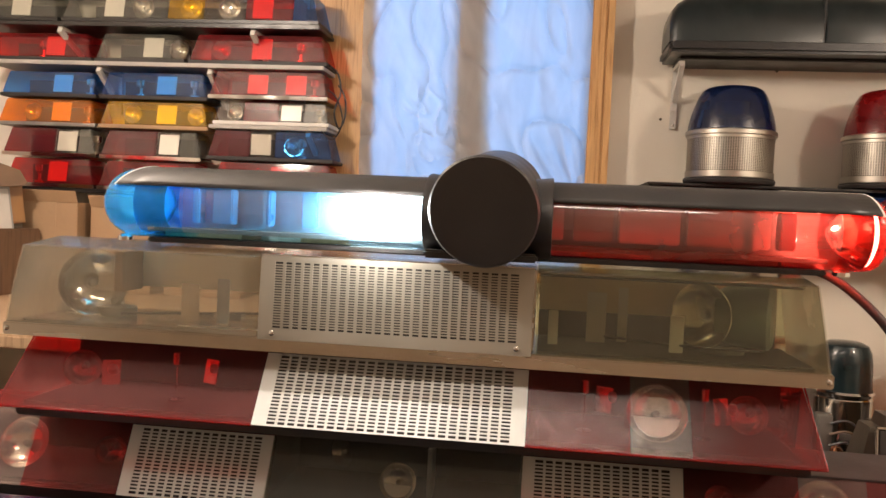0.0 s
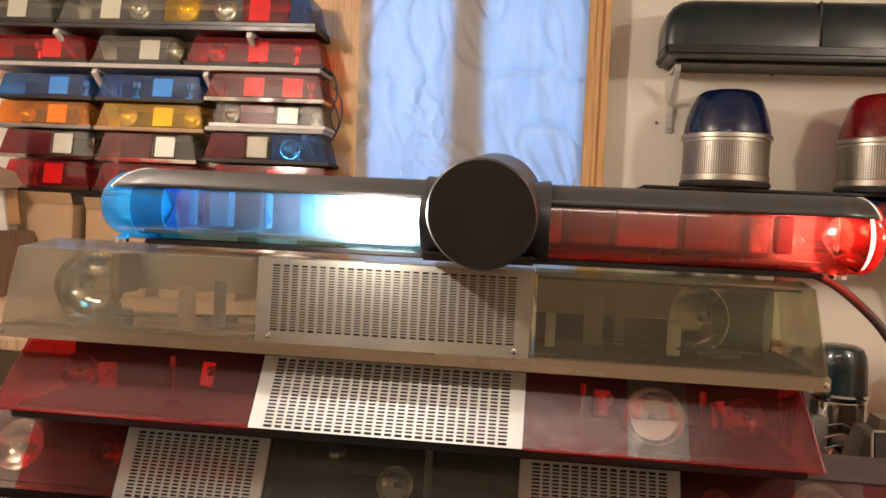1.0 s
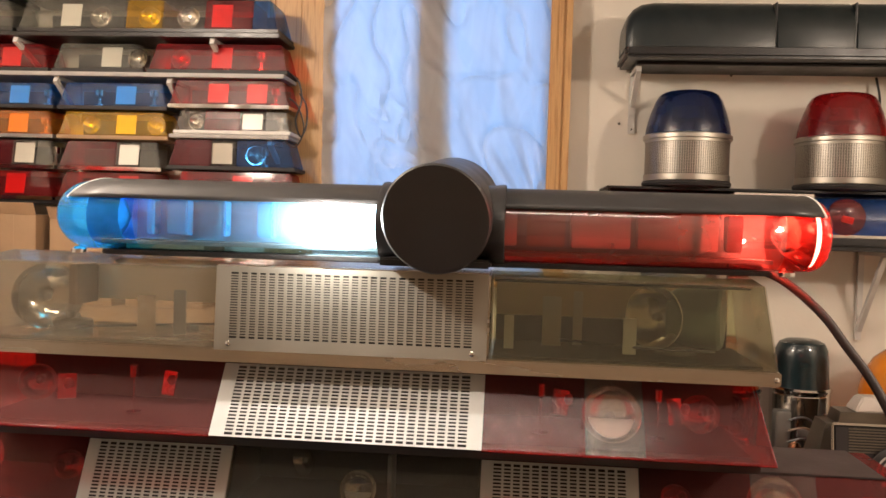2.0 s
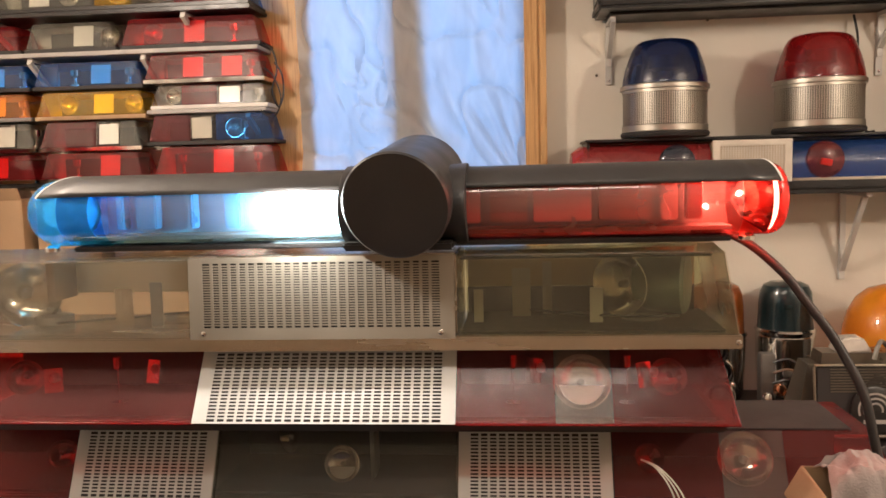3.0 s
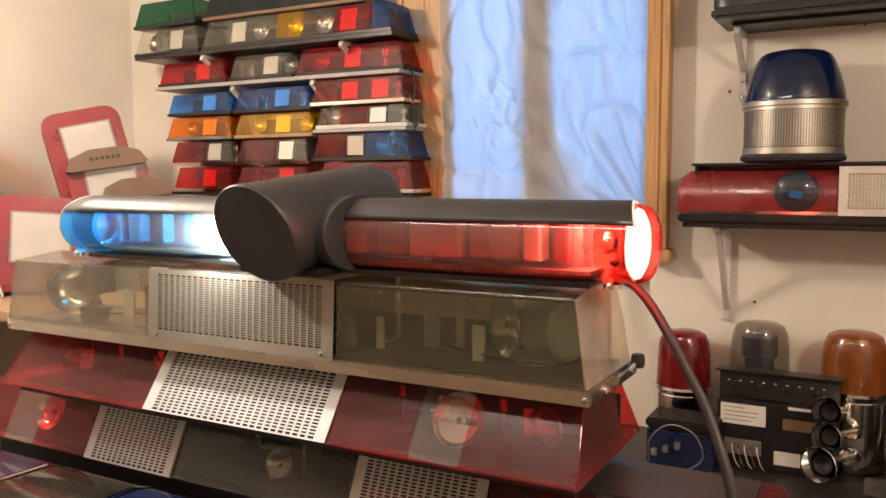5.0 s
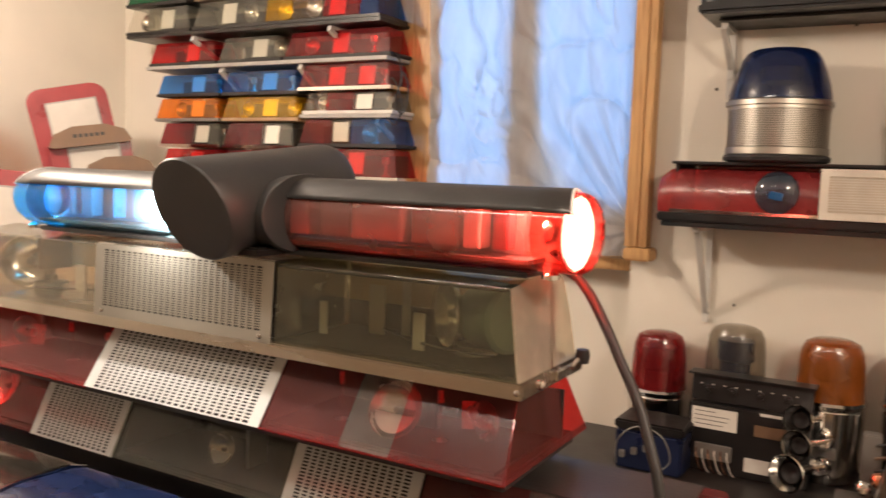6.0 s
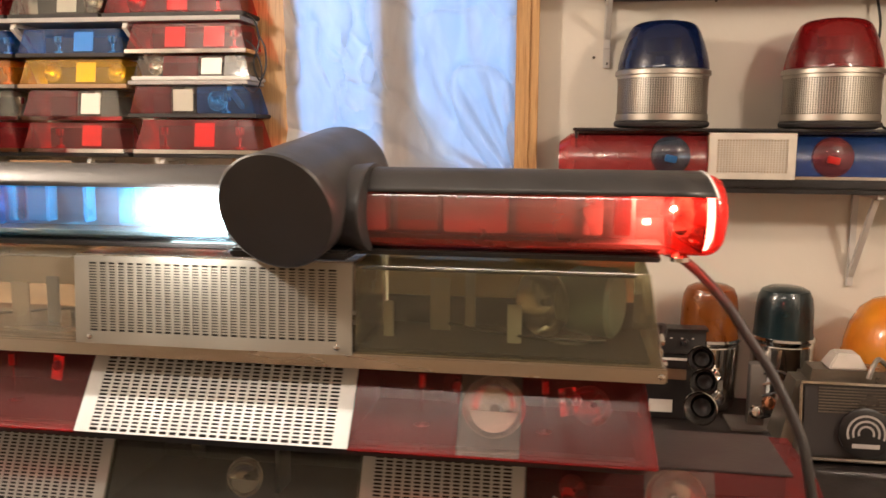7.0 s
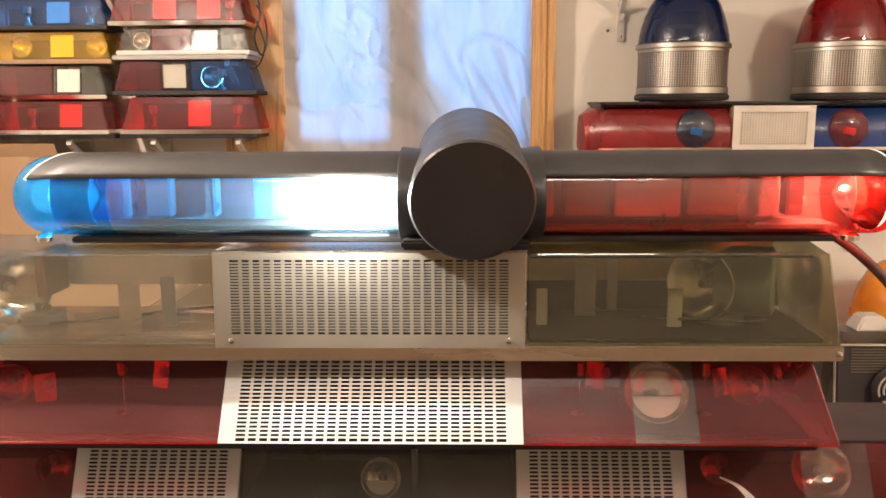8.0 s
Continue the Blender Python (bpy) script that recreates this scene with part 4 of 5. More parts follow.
small_bar(-1.44, -0.70, 2.123, 2.21, [(1, TEAL)], [(0.4, "turn")], BROWN, "dark brown based bar on the top row", y0=2.61)
# second row
small_bar(-1.72, -1.35, 1.894, 1.988, [(1, RED)], [(0.62, "silver"), (0.45, "turn")], DARK, "short red light bar on the white shelf")
small_bar(-1.345, -1.03, 1.894, 1.990, [(0.86, SMOKE), (1, CLEAR)], [(0.62, "white"), (0.86, "lamp")], DARK, "smoked clear light bar with a white reflector")
small_bar(-1.025, -0.56, 1.894, 1.993, [(1, RED)], [(0.2, "lamp"), (0.52, "silver"), (0.78, "turn")], DARK, "short red light bar with two lamps")
# below the white shelf, stacked
small_bar(-1.675, -1.33, 1.775, 1.862, [(1, BLUE)], [(0.62, "silver"), (0.86, "turn")], DARK, "short blue light bar on an amber one")
small_bar(-1.325, -0.95, 1.775, 1.865, [(1, BLUE)], [(0.60, "silver"), (0.32, "turn"), (0.82, "turn")], DARK, "short blue light bar on a yellow one")
small_bar(-1.685, -1.33, 1.680, 1.772, [(1, AMBER)], [(0.28, "lamp"), (0.62, "silver"), (0.84, "turn")], GREY, "short amber light bar in the stack")
small_bar(-1.325, -0.945, 1.680, 1.772, [(1, YELLOW)], [(0.25, "lamp"), (0.60, "silver"), (0.84, "lamp")], CARD, "short yellow light bar with two round lamps")
small_bar(-1.665, -1.325, 1.580, 1.677, [(0.55, DARKRED), (0.80, CLEAR), (1, SMOKE)], [(0.66, "cream"), (0.92, "turn")], CHROME, "dark red and clear light bar on chrome")
small_bar(-1.320, -0.965, 1.580, 1.677, [(0.55, DARKRED), (0.78, CLEAR), (1, SMOKE)], [(0.66, "white")], CHROME, "dark red and clear light bar with a white reflector")
small_bar(-1.655, -1.33, 1.479, 1.577, [(1, RED)], [(0.56, "silver"), (0.3, "turn")], CHROME, "short red light bar on a chrome base")
small_bar(-1.325, -0.965, 1.479, 1.577, [(1, REDDUST)], [(0.66, "silver"), (0.3, "turn")], CHROME, "short dusty red light bar on a chrome base")
# the column next to the window
small_bar(-0.95, -0.55, 1.784, 1.876, [(1, REDDUST)], [(0.40, "white"), (0.72, "silver"), (0.85, "turn")], CHROME, "dusty red light bar with a clear reflector", y0=2.63)
small_bar(-0.935, -0.545, 1.703, 1.781, [(0.26, CLEAR), (0.56, RED), (0.78, CLEAR), (1, SMOKE)], [(0.15, "lamp"), (0.66, "white"), (0.88, "turn")], WHITE, "clear and red light bar on a white base")
small_bar(-0.955, -0.53, 1.590, 1.688, [(0.34, DARKRED), (0.54, CLEAR), (1, BLUE)], [(0.42, "cream"), (0.72, "turn"), (0.66, "lamp")], DARK, "red, clear and blue light bar in the stack", y0=2.645, front=0.05)
small_bar(-0.94, -0.52, 1.479, 1.587, [(1, RED)], [(0.55, "silver"), (0.2, "turn"), (0.8, "turn")], CHROME, "red light bar on a chrome base")


def carton(x0, x1, y0, y1, z0, z1, label, turn=0):
    ob = thing("cardboard_box", ((x0 + x1) / 2, (y0 + y1) / 2, z0), label, "box", "cartons under the shelves")
    w, d, h = (x1 - x0) / 2, (y1 - y0) / 2, z1 - z0
    part("carton", box(-w, w, -d, d, 0, h, 0.002), CARD, ob)
    part("flap", moved(box(-w, w, -0.001, 0.001, 0, 0.04), pose(0, -d, h, 25)), CARD, ob)
    part("tape", box(-0.02, 0.02, -d - 0.0008, d + 0.0008, h * 0.4, h + 0.0006), CARD, ob)
    ob.rotation_euler.z = radians(turn)
    return ob


bench = thing("side_bench", (-1.45, 2.45, 0), "wooden bench under the wall shelves", "bench")
part("bench_top", box(-0.58, 0.86, -0.75, 0.34, 1.12, 1.15, 0.004), BENCH_WOOD, bench)
for x in (-0.5, 0.3):
    for y in (-0.65, 0.28):
        part("leg", box(x - 0.03, x + 0.03, y - 0.03, y + 0.03, 0, 1.12, 0.003), TABLE_WOOD, bench)
carton(-1.50, -1.32, 2.52, 2.72, 1.151, 1.43, "plain brown cardboard box under the shelf", 3)
carton(-1.29, -1.08, 2.56, 2.76, 1.151, 1.42, "plain brown cardboard box under the shelf", -2)
carton(-1.05, -0.80, 2.58, 2.77, 1.151, 1.38, "brown cardboard box with folded flaps", 1)


# ---- framed red lamps leaning by the west wall ----
def framed_lamp(at, turn, lean, label, w=0.13, h=0.42, hood=True, tip=0.0, body=None, marks=True):
    """Red box with a rounded top and a panel in its face; hood: a brown arched cover over the top."""
    ob = thing("framed_lamp", at, label, "warning lamp", "red framed lamps on the plinth")
    bm = bmesh.new()
    arc = [(w - 0.05 + 0.05 * math.sin(a), h - 0.05 + 0.05 * math.cos(a)) for a in np.linspace(0, math.pi / 2, 8)]
    shape = [(-x, z) for x, z in arc[::-1]] + arc + [(w, 0.0), (-w, 0.0)]
    v0 = [bm.verts.new((x, -0.05, z)) for x, z in shape]
    v1 = [bm.verts.new((x * 0.97, 0.06, z * 0.985)) for x, z in shape]
    n = len(shape)
    for i in range(n):
        bm.faces.new((v0[i], v0[(i + 1) % n], v1[(i + 1) % n], v1[i]))
    bm.faces.new(v0)
    bm.faces.new(v1)
    bmesh.ops.bevel(bm, geom=[e for e in bm.edges if all(v in v0 for v in e.verts)], offset=0.004, segments=2, affect="EDGES")
    part("frame", bm, body or REDPAINT, ob, "glossy housing", True)
    part("panel", box(-w + 0.062, w - 0.046, -0.0585, -0.0525, h - 0.215, h - 0.058, 0.002), PANEL, ob, "off-white square panel")
    part("panel_rim", box(-w + 0.056, w - 0.040, -0.0555, -0.0502, h - 0.221, h - 0.052, 0.001), GREY, ob)
    if hood:
        hd = bmesh.new()
        pts = [(-w * 1.02, h - 0.045), (-w * 0.86, h - 0.005), (-w * 0.4, h + 0.018), (w * 0.4, h + 0.018), (w * 0.86, h - 0.005), (w * 1.02, h - 0.045), (w * 0.9, h - 0.052), (-w * 0.9, h - 0.052)]
        f0 = [hd.verts.new((x, -0.085, z)) for x, z in pts]
        f1 = [hd.verts.new((x, -0.0505, z)) for x, z in pts]
        for i in range(len(pts)):
            j = (i + 1) % len(pts)
            hd.faces.new((f0[i], f0[j], f1[j], f1[i]))
        hd.faces.new(f0)
        hd.faces.new(f1)
        part("hood", hd, BROWN, ob, "brown arched plastic hood")
        for k in range(6 if marks else 0):
            part("mark", box(-0.055 + 0.018 * k, -0.043 + 0.018 * k, -0.0862, -0.0852, h - 0.022, h - 0.010), RUBBER, ob)
    ob.rotation_euler = (radians(lean), radians(tip), radians(turn))
    return ob


framed_lamp((-1.662, 2.342, 1.36), 58, -5, "tall red framed lamp with an off-white panel", 0.135, 0.425, False, -13)
framed_lamp((-1.585, 2.315, 1.355), 58, -5, "red framed lamp with a brown hood", 0.135, 0.262, True, -9)
framed_lamp((-1.54, 2.375, 1.346), 58, -4, "low golden brown framed lamp with an arched hood", 0.12, 0.165, True, -6, GOLDBROWN, False)
framed_lamp((-1.61, 1.99, 1.151), 62, -6, "red framed lamp standing on the bench", 0.14, 0.318, False, 5)
tagged(part("lamp_plinth", box(-1.98, -1.42, 2.19, 2.50, 1.151, 1.345, 0.004), TABLE_WOOD), "dark wooden plinth on the bench", "plinth")

# bars on the west wall, seen end on
west = thing("side_rack", (LEFT_X + 0.002, 1.62, 0), "grey metal rack of beacon bars on the wall", "rack")
for y in (-0.30, 0.24):
    part("post", box(0.0, 0.022, y - 0.012, y + 0.012, 1.05, 2.0, 0.002), GREY, west)
for z in (1.100, 1.285, 1.500, 1.722):
    part("shelf_board", box(0.0225, 0.40, -0.32, 0.25, z, z + 0.012, 0.002), GREY, west)
for z0, h, mat, label in ((1.735, 0.118, AMBER, "amber bar light on the side rack"), (1.513, 0.150, RED, "red bar light on the side rack"), (1.298, 0.090, DARKRED, "dark red bar light on the side rack"), (1.113, 0.110, AMBER, "amber bar light low on the side rack")):
    ob = small_bar(-0.25, 0.25, z0, z0 + h, [(1, mat)], [(0.2, "turn"), (0.5, "lamp"), (0.85, "turn")], GREY, label, y0=-0.17, y1=0.0, lean=0.15, front=0.2, base_h=0.022)
    ob.location, ob.rotation_euler = (LEFT_X + 0.27, 1.625, z0), (0, 0, radians(90))
tagged(part("loose_wire", tube([(-1.70, 1.72, 1.515), (-1.63, 1.76, 1.50), (-1.61, 1.80, 1.44), (-1.65, 1.77, 1.39), (-1.68, 1.74, 1.44), (-1.64, 1.78, 1.49), (-1.60, 1.82, 1.42), (-1.60, 1.84, 1.28), (-1.58, 1.86, 1.156)], 0.004, 8), PAPER, None, "", True), "pale coiled wire hanging by the side rack", "wire")

# ---- beacons and bars on the other wall ----
def big_beacon(x, y, z, mat, label, r=0.120):
    ob = thing("dome_beacon", (x, y, z), label, "beacon", "domed beacons on the board")
    part("foot", lathe([(0.0, 0), (r * 0.9, 0), (r * 1.03, 0.004), (r * 1.05, 0.012), (r * 1.02, 0.018), (0, 0.018)], 48), RUBBER, ob, "black rubber foot ring", True)
    part("lower_band", lathe([(r, 0.0185), (r * 1.01, 0.020), (r * 1.01, 0.036), (r * 0.985, 0.037), (r * 0.985, 0.0185)], 56), ALU, ob, "", True)
    part("core", lathe([(0, 0.019), (r * 0.94, 0.019), (r * 0.94, 0.136), (0, 0.136)], 40), BLACK, ob, "", True)
    bm = bmesh.new()
    n, z0, z1 = 116, 0.037, 0.128
    for i in range(n):
        a0, a1 = 2 * math.pi * (i - 0.19) / n, 2 * math.pi * (i + 0.19) / n
        vs = [bm.verts.new((rr * math.cos(a), rr * math.sin(a), zz)) for a in (a0, a1) for rr in (r * 0.975, r * 0.988) for zz in (z0, z1)]
        for f in ((0, 1, 3, 2), (4, 6, 7, 5), (0, 4, 5, 1), (2, 3, 7, 6)):
            bm.faces.new([vs[q] for q in f])
    for k in range(1, 22):
        zz = z0 + (z1 - z0) * k / 22
        lathe([(r * 0.972, zz - 0.0009), (r * 0.985, zz - 0.0009), (r * 0.985, zz + 0.0009), (r * 0.972, zz + 0.0009), (r * 0.972, zz - 0.0009)], 48, False, bm)
    part("mesh_skirt", bm, ALU, ob, "perforated aluminium skirt")
    part("collar", lathe([(r * 0.98, 0.128), (r * 1.0, 0.128), (r * 1.0, 0.136), (r * 1.045, 0.138), (r * 1.045, 0.149), (r * 1.0, 0.152), (r * 0.95, 0.152), (r * 0.95, 0.128)], 56), ALU, ob, "spun aluminium collar", True)
    dome = [(r * 1.0, 0.1525), (r * 0.985, 0.170), (r * 0.94, 0.195), (r * 0.87, 0.222), (r * 0.78, 0.250), (r * 0.70, 0.266), (r * 0.60, 0.274), (r * 0.4, 0.279), (0.0, 0.281)]
    part("dome", lathe(dome, 56, False), mat, ob, "", True)
    part("rotator", lathe([(0, 0.153), (0.06, 0.153), (0.06, 0.165), (0.02, 0.17), (0.02, 0.19), (0.045, 0.20), (0.045, 0.235), (0, 0.24)], 24), GREY, ob, "", True)
    return ob


big_beacon(0.655, 2.553, 1.564, DOME_BLUE, "large blue domed beacon with perforated metal skirt")
big_beacon(1.085, 2.553, 1.564, DOME_RED, "large red domed beacon with perforated metal skirt")
big_beacon(1.50, 2.553, 1.564, DOME_AMBER, "large amber domed beacon with perforated metal skirt")
board = shelf("wall_shelf", 0.42, 1.75, 2.47, EAST_Y - 0.002, 1.556, 1.563, (), "thin black board carrying the large beacons", mat=BLACK)
for bx in (0.43, 1.74):
    part("upright", box(bx - 0.42 - 0.004, bx - 0.42 + 0.004, -0.20, -0.01, -0.139, -0.0005), BLACK, board)


def rack_bar():
    bar = thing("rack_light_bar", (1.0, 2.56, 1.411), "rounded red and blue light bar with a white middle grille", "light bar")
    part("base", box(-0.61, 0.75, -0.10, 0.10, 0, 0.022, 0.004), BLACK, bar, "black base strip")

    def section(x0, x1, mat, name, lean0, lean1):
        bm = bmesh.new()
        pts = [(-0.092, 0.0225), (-0.099, 0.06), (-0.090, 0.105), (-0.065, 0.132), (0.065, 0.138), (0.090, 0.105), (0.099, 0.06), (0.092, 0.0225)]
        rings = []
        for s in (0.0, 0.08, 0.92, 1.0):
            x = x0 + (x1 - x0) * s
            k = 0.80 if (s == 0 and lean0) or (s == 1 and lean1) else 1.0
            rings.append([bm.verts.new((x, y * k, 0.0225 + (z - 0.0225) * k)) for y, z in pts])
        for a, b in zip(rings, rings[1:]):
            for i in range(len(pts)):
                j = (i + 1) % len(pts)
                bm.faces.new((a[i], a[j], b[j], b[i]))
        bm.faces.new(rings[0])
        bm.faces.new(rings[-1])
        return part(name, bm, mat, bar, "", True)

    section(-0.615, -0.232, RIBRED, "red_lens", True, False)
    section(-0.012, 0.75, RIBBLUE, "blue_lens", False, True)
    part("grille", moved(perforated(0.214, 0.118, 24, 14, 0.020, 0.017, 0.0030, 0.0026), pose(-0.230, -0.104, 0.0225)), GRILLE_WHITE, bar, "cream perforated grille")
    part("speaker_box", box(-0.230, -0.016, -0.088, 0.09, 0.0225, 0.139, 0.004), TAN, bar)
    for x, m, core in ((-0.325, TEALGLOBE, BLUEPAINT), (0.075, PINKGLOBE, REDCORE)):
        part("lamp_glass", lathe([(0.052, 0), (0.049, 0.014), (0.034, 0.026), (0, 0.031)], 32, True), m, bar, "round coloured lamp glass", True, pose(x, -0.088, 0.080, 90))
        part("lamp_core", box(-0.015, 0.015, -0.006, 0.006, -0.010, 0.008, 0.002), core, bar, "", False, pose(x, -0.104, 0.074, 0, 12))
    part("chrome_strip", box(-0.58, 0.72, -0.095, -0.09, 0.023, 0.031, 0.001), CHROME, bar)
    return bar


rack_bar()
shelf("wall_shelf", 0.40, 1.76, 2.47, EAST_Y - 0.002, 1.397, 1.410, (0.484, 1.205), "dark wall shelf on long white brackets", 0.24, BLACK)


def dark_bar():
    bar = thing("dark_light_bar", (1.09, 2.60, 1.927), "long dark teal tinted light bar on the top shelf", "light bar")
    part("base", box(-0.63, 0.80, -0.13, 0.08, 0, 0.030, 0.008), BLACK, bar, "black base")

    def section(x0, x1, near, far):
        outline = []
        for a in np.linspace(0.0, math.pi, 19):
            outline.append((-0.022 - 0.102 * math.copysign(abs(math.cos(a)) ** 0.55, math.cos(a)), 0.0305 + 0.138 * math.sin(a) ** 0.62))
        steps = [(0.0, 0.55), (0.008, 0.72), (0.022, 0.86), (0.045, 0.96), (0.08, 1.0)]
        rows = [(x0 + d, k) for d, k in steps] if near else [(x0, 0.985), (x0 + 0.004, 1.0)]
        rows += [(x1 - d, k) for d, k in steps[::-1]] if far else [(x1 - 0.004, 1.0), (x1, 0.985)]
        bm = bmesh.new()
        rings = [[bm.verts.new((x, -0.022 + (y + 0.022) * (0.5 + 0.5 * k), 0.0305 + (z - 0.0305) * k)) for y, z in outline] for x, k in rows]
        for a, b in zip(rings, rings[1:]):
            for i in range(len(outline) - 1):
                bm.faces.new((a[i], a[i + 1], b[i + 1], b[i]))
            bm.faces.new((a[-1], a[0], b[0], b[-1]))
        bm.faces.new(rings[0])
        bm.faces.new(rings[-1])
        part("lens", bm, TEAL, bar, "dark teal lens section", True)

    section(-0.628, -0.222, True, False)
    section(-0.215, -0.008, False, False)
    section(-0.001, 0.400, False, False)
    section(0.407, 0.795, False, True)
    for x in (-0.2185, -0.0045, 0.4035):
        part("seam", box(x - 0.003, x + 0.003, -0.118, 0.074, 0.0305, 0.158, 0.002), BLACK, bar)
    part("works", box(-0.45, 0.6, -0.05, 0.04, 0.031, 0.09, 0.01), GREY, bar)
    return bar


dark_bar()
shelf("wall_shelf", 0.50, 1.89, 2.54, EAST_Y - 0.002, 1.919, 1.926, (0.51, 1.30), "dark wall shelf on slotted white brackets", 0.10, BLACK)
for bx in (0.51, 1.30):
    strip = thing("bracket_strip", (bx, EAST_Y - 0.002, 1.735), "white slotted bracket strip on the wall", "bracket")
    part("rail", box(-0.010, 0.010, -0.007, 0, 0, 0.145, 0.001), WHITE, strip)
    for z in (0.012, 0.06, 0.115):
        screw(strip, (0, -0.007, z), 0.0035)

for x, z in ((0.805, 1.918), (0.556, 1.179), (0.474, 1.765)):
    nail = thing("nail", (x, EAST_Y, z), "small dark nail in the plaster wall", "nail", "nails in the wall")
    part("head", lathe([(0, 0.002), (0.0045, 0.002), (0.004, 0.004), (0, 0.0045)], 12), GUNMETAL, nail, "", True, pose(0, 0, 0, 90))
    part("shank", lathe([(0, -0.02), (0.0016, -0.018), (0.0016, 0.0022), (0, 0.0022)], 8), GUNMETAL, nail, "", True, pose(0, 0, 0, 90))

# ---- the counter with small beacons ----
counter = thing("counter", (1.2, 2.40, 0), "dark wooden counter along the wall", "counter")
part("worktop", box(-1.05, 1.08, -0.42, 0.285, 0.745, 0.78, 0.004), DARKTOP, counter)
part("front_panel", box(-1.03, 1.06, -0.38, -0.36, 0.0, 0.744, 0.003), TABLE_WOOD, counter)
for x in (-1.03, 1.04):
    part("side_panel", box(x - 0.012, x + 0.012, -0.3595, 0.28, 0, 0.744, 0.003), TABLE_WOOD, counter)


def small_beacon(x, y, z, dome_z, top, r, mat, label, base=CHROME):
    """Beacon: chrome pot from z to dome_z, coloured dome up to top."""
    ob = thing("small_beacon", (x, y, z), label, "beacon", "small beacons on the counter")
    h, t = dome_z - z, top - z
    part("pot", lathe([(0, 0), (r * 0.85, 0), (r * 0.95, 0.01), (r * 1.0, 0.03), (r * 1.06, h * 0.6), (r * 1.08, h - 0.02), (r * 1.0, h - 0.012), (0, h - 0.012)], 40), base, ob, "chromed metal pot", True)
    part("clamp_ring", lathe([(r * 0.95, h - 0.012), (r * 1.10, h - 0.011), (r * 1.13, h - 0.004), (r * 1.06, h + 0.002), (r * 0.95, h + 0.002)], 40), CHROME, ob, "", True)
    d = t - h
    part("dome", lathe([(r * 1.02, h + 0.002), (r * 1.0, h + 0.1 * d), (r * 0.97, h + 0.55 * d), (r * 0.92, h + 0.78 * d), (r * 0.80, h + 0.92 * d), (r * 0.55, h + 0.985 * d), (0, h + d)], 40, False), mat, ob, "", True)
    part("works", lathe([(0, h), (r * 0.5, h), (r * 0.5, h + 0.3 * d), (r * 0.62, h + 0.35 * d), (r * 0.6, h + 0.72 * d), (0, h + 0.74 * d)], 20), NAVY if mat is DOME_SMOKE else GREY, ob, "", True)
    part("name_plate", moved(box(-0.03, 0.03, -0.003, 0, 0, 0.03, 0.001), pose(0, -r * 1.075, h * 0.35)), GREY, ob)
    return ob


small_beacon(0.385, 2.60, 0.781, 0.945, 1.10, 0.074, DOME_RED, "red domed beacon on a chrome pot")
small_beacon(0.585, 2.60, 0.781, 1.00, 1.14, 0.076, DOME_SMOKE, "smoked clear beacon showing dark blue works")
small_beacon(0.815, 2.595, 0.781, 0.985, 1.135, 0.079, DOME_AMBER, "amber domed beacon on a chrome pot")
small_beacon(1.015, 2.595, 0.781, 0.995, 1.135, 0.078, DOME_GREEN, "dark green domed beacon on a chrome pot")


def siren_box():
    ob = thing("siren_box", (0.645, 2.50, 0.781), "black electronic siren box with white labels", "siren amplifier")
    part("case", box(-0.14, 0.145, -0.045, 0.08, 0, 0.175, 0.003), BLACK, ob)
    part("control_face", moved(box(-0.14, 0.145, -0.010, 0.010, 0, 0.065, 0.002), pose(0, -0.02, 0.178, -6)), BLACK, ob, "black control panel")
    part("cap_edge", box(-0.15, 0.15, -0.035, 0.02, 0.244, 0.249, 0.001), BLACK, ob)
    for x in (-0.10, -0.04, 0.025, 0.09):
        part("knob", lathe([(0.011, 0), (0.010, 0.006), (0.004, 0.007), (0.003, 0.012), (0, 0.012)], 14), BLACK, ob, "", True, pose(x, -0.028, 0.21, 84))
    for k in range(9):
        part("dial_mark", box(-0.118 + 0.028 * k, -0.112 + 0.028 * k, -0.0352, -0.0345, 0.222, 0.225), PANEL, ob)
    part("paper_label", box(-0.132, -0.022, -0.0465, -0.0455, 0.112, 0.165), PAPER, ob, "white printed label")
    for k, w in enumerate((0.05, 0.085, 0.08, 0.07)):
        part("print_line", box(-0.125, -0.125 + w, -0.0472, -0.0467, 0.155 - 0.011 * k, 0.1565 - 0.011 * k), INK, ob)
    part("name_strip", box(0.03, 0.14, -0.0465, -0.0455, 0.165, 0.172), PAPER, ob)
    part("display", box(0.018, 0.095, -0.0475, -0.0455, 0.112, 0.142, 0.001), BROWN, ob)
    part("paper_label", box(0.0, 0.062, -0.0465, -0.0455, 0.02, 0.055), PAPER, ob, "small white label")
    part("terminal", box(-0.12, -0.03, -0.055, -0.0455, 0.035, 0.075, 0.002), GREY, ob)
    for i in range(6):
        x = -0.115 + 0.015 * i
        part("wire", tube([(x, -0.056, 0.06), (x + 0.004, -0.075, 0.05), (x + 0.012, -0.07, 0.02), (x + 0.02, -0.06, 0.004)], 0.0016, 6), PAPER if i % 2 else COPPER, ob)
    return ob


siren_box()


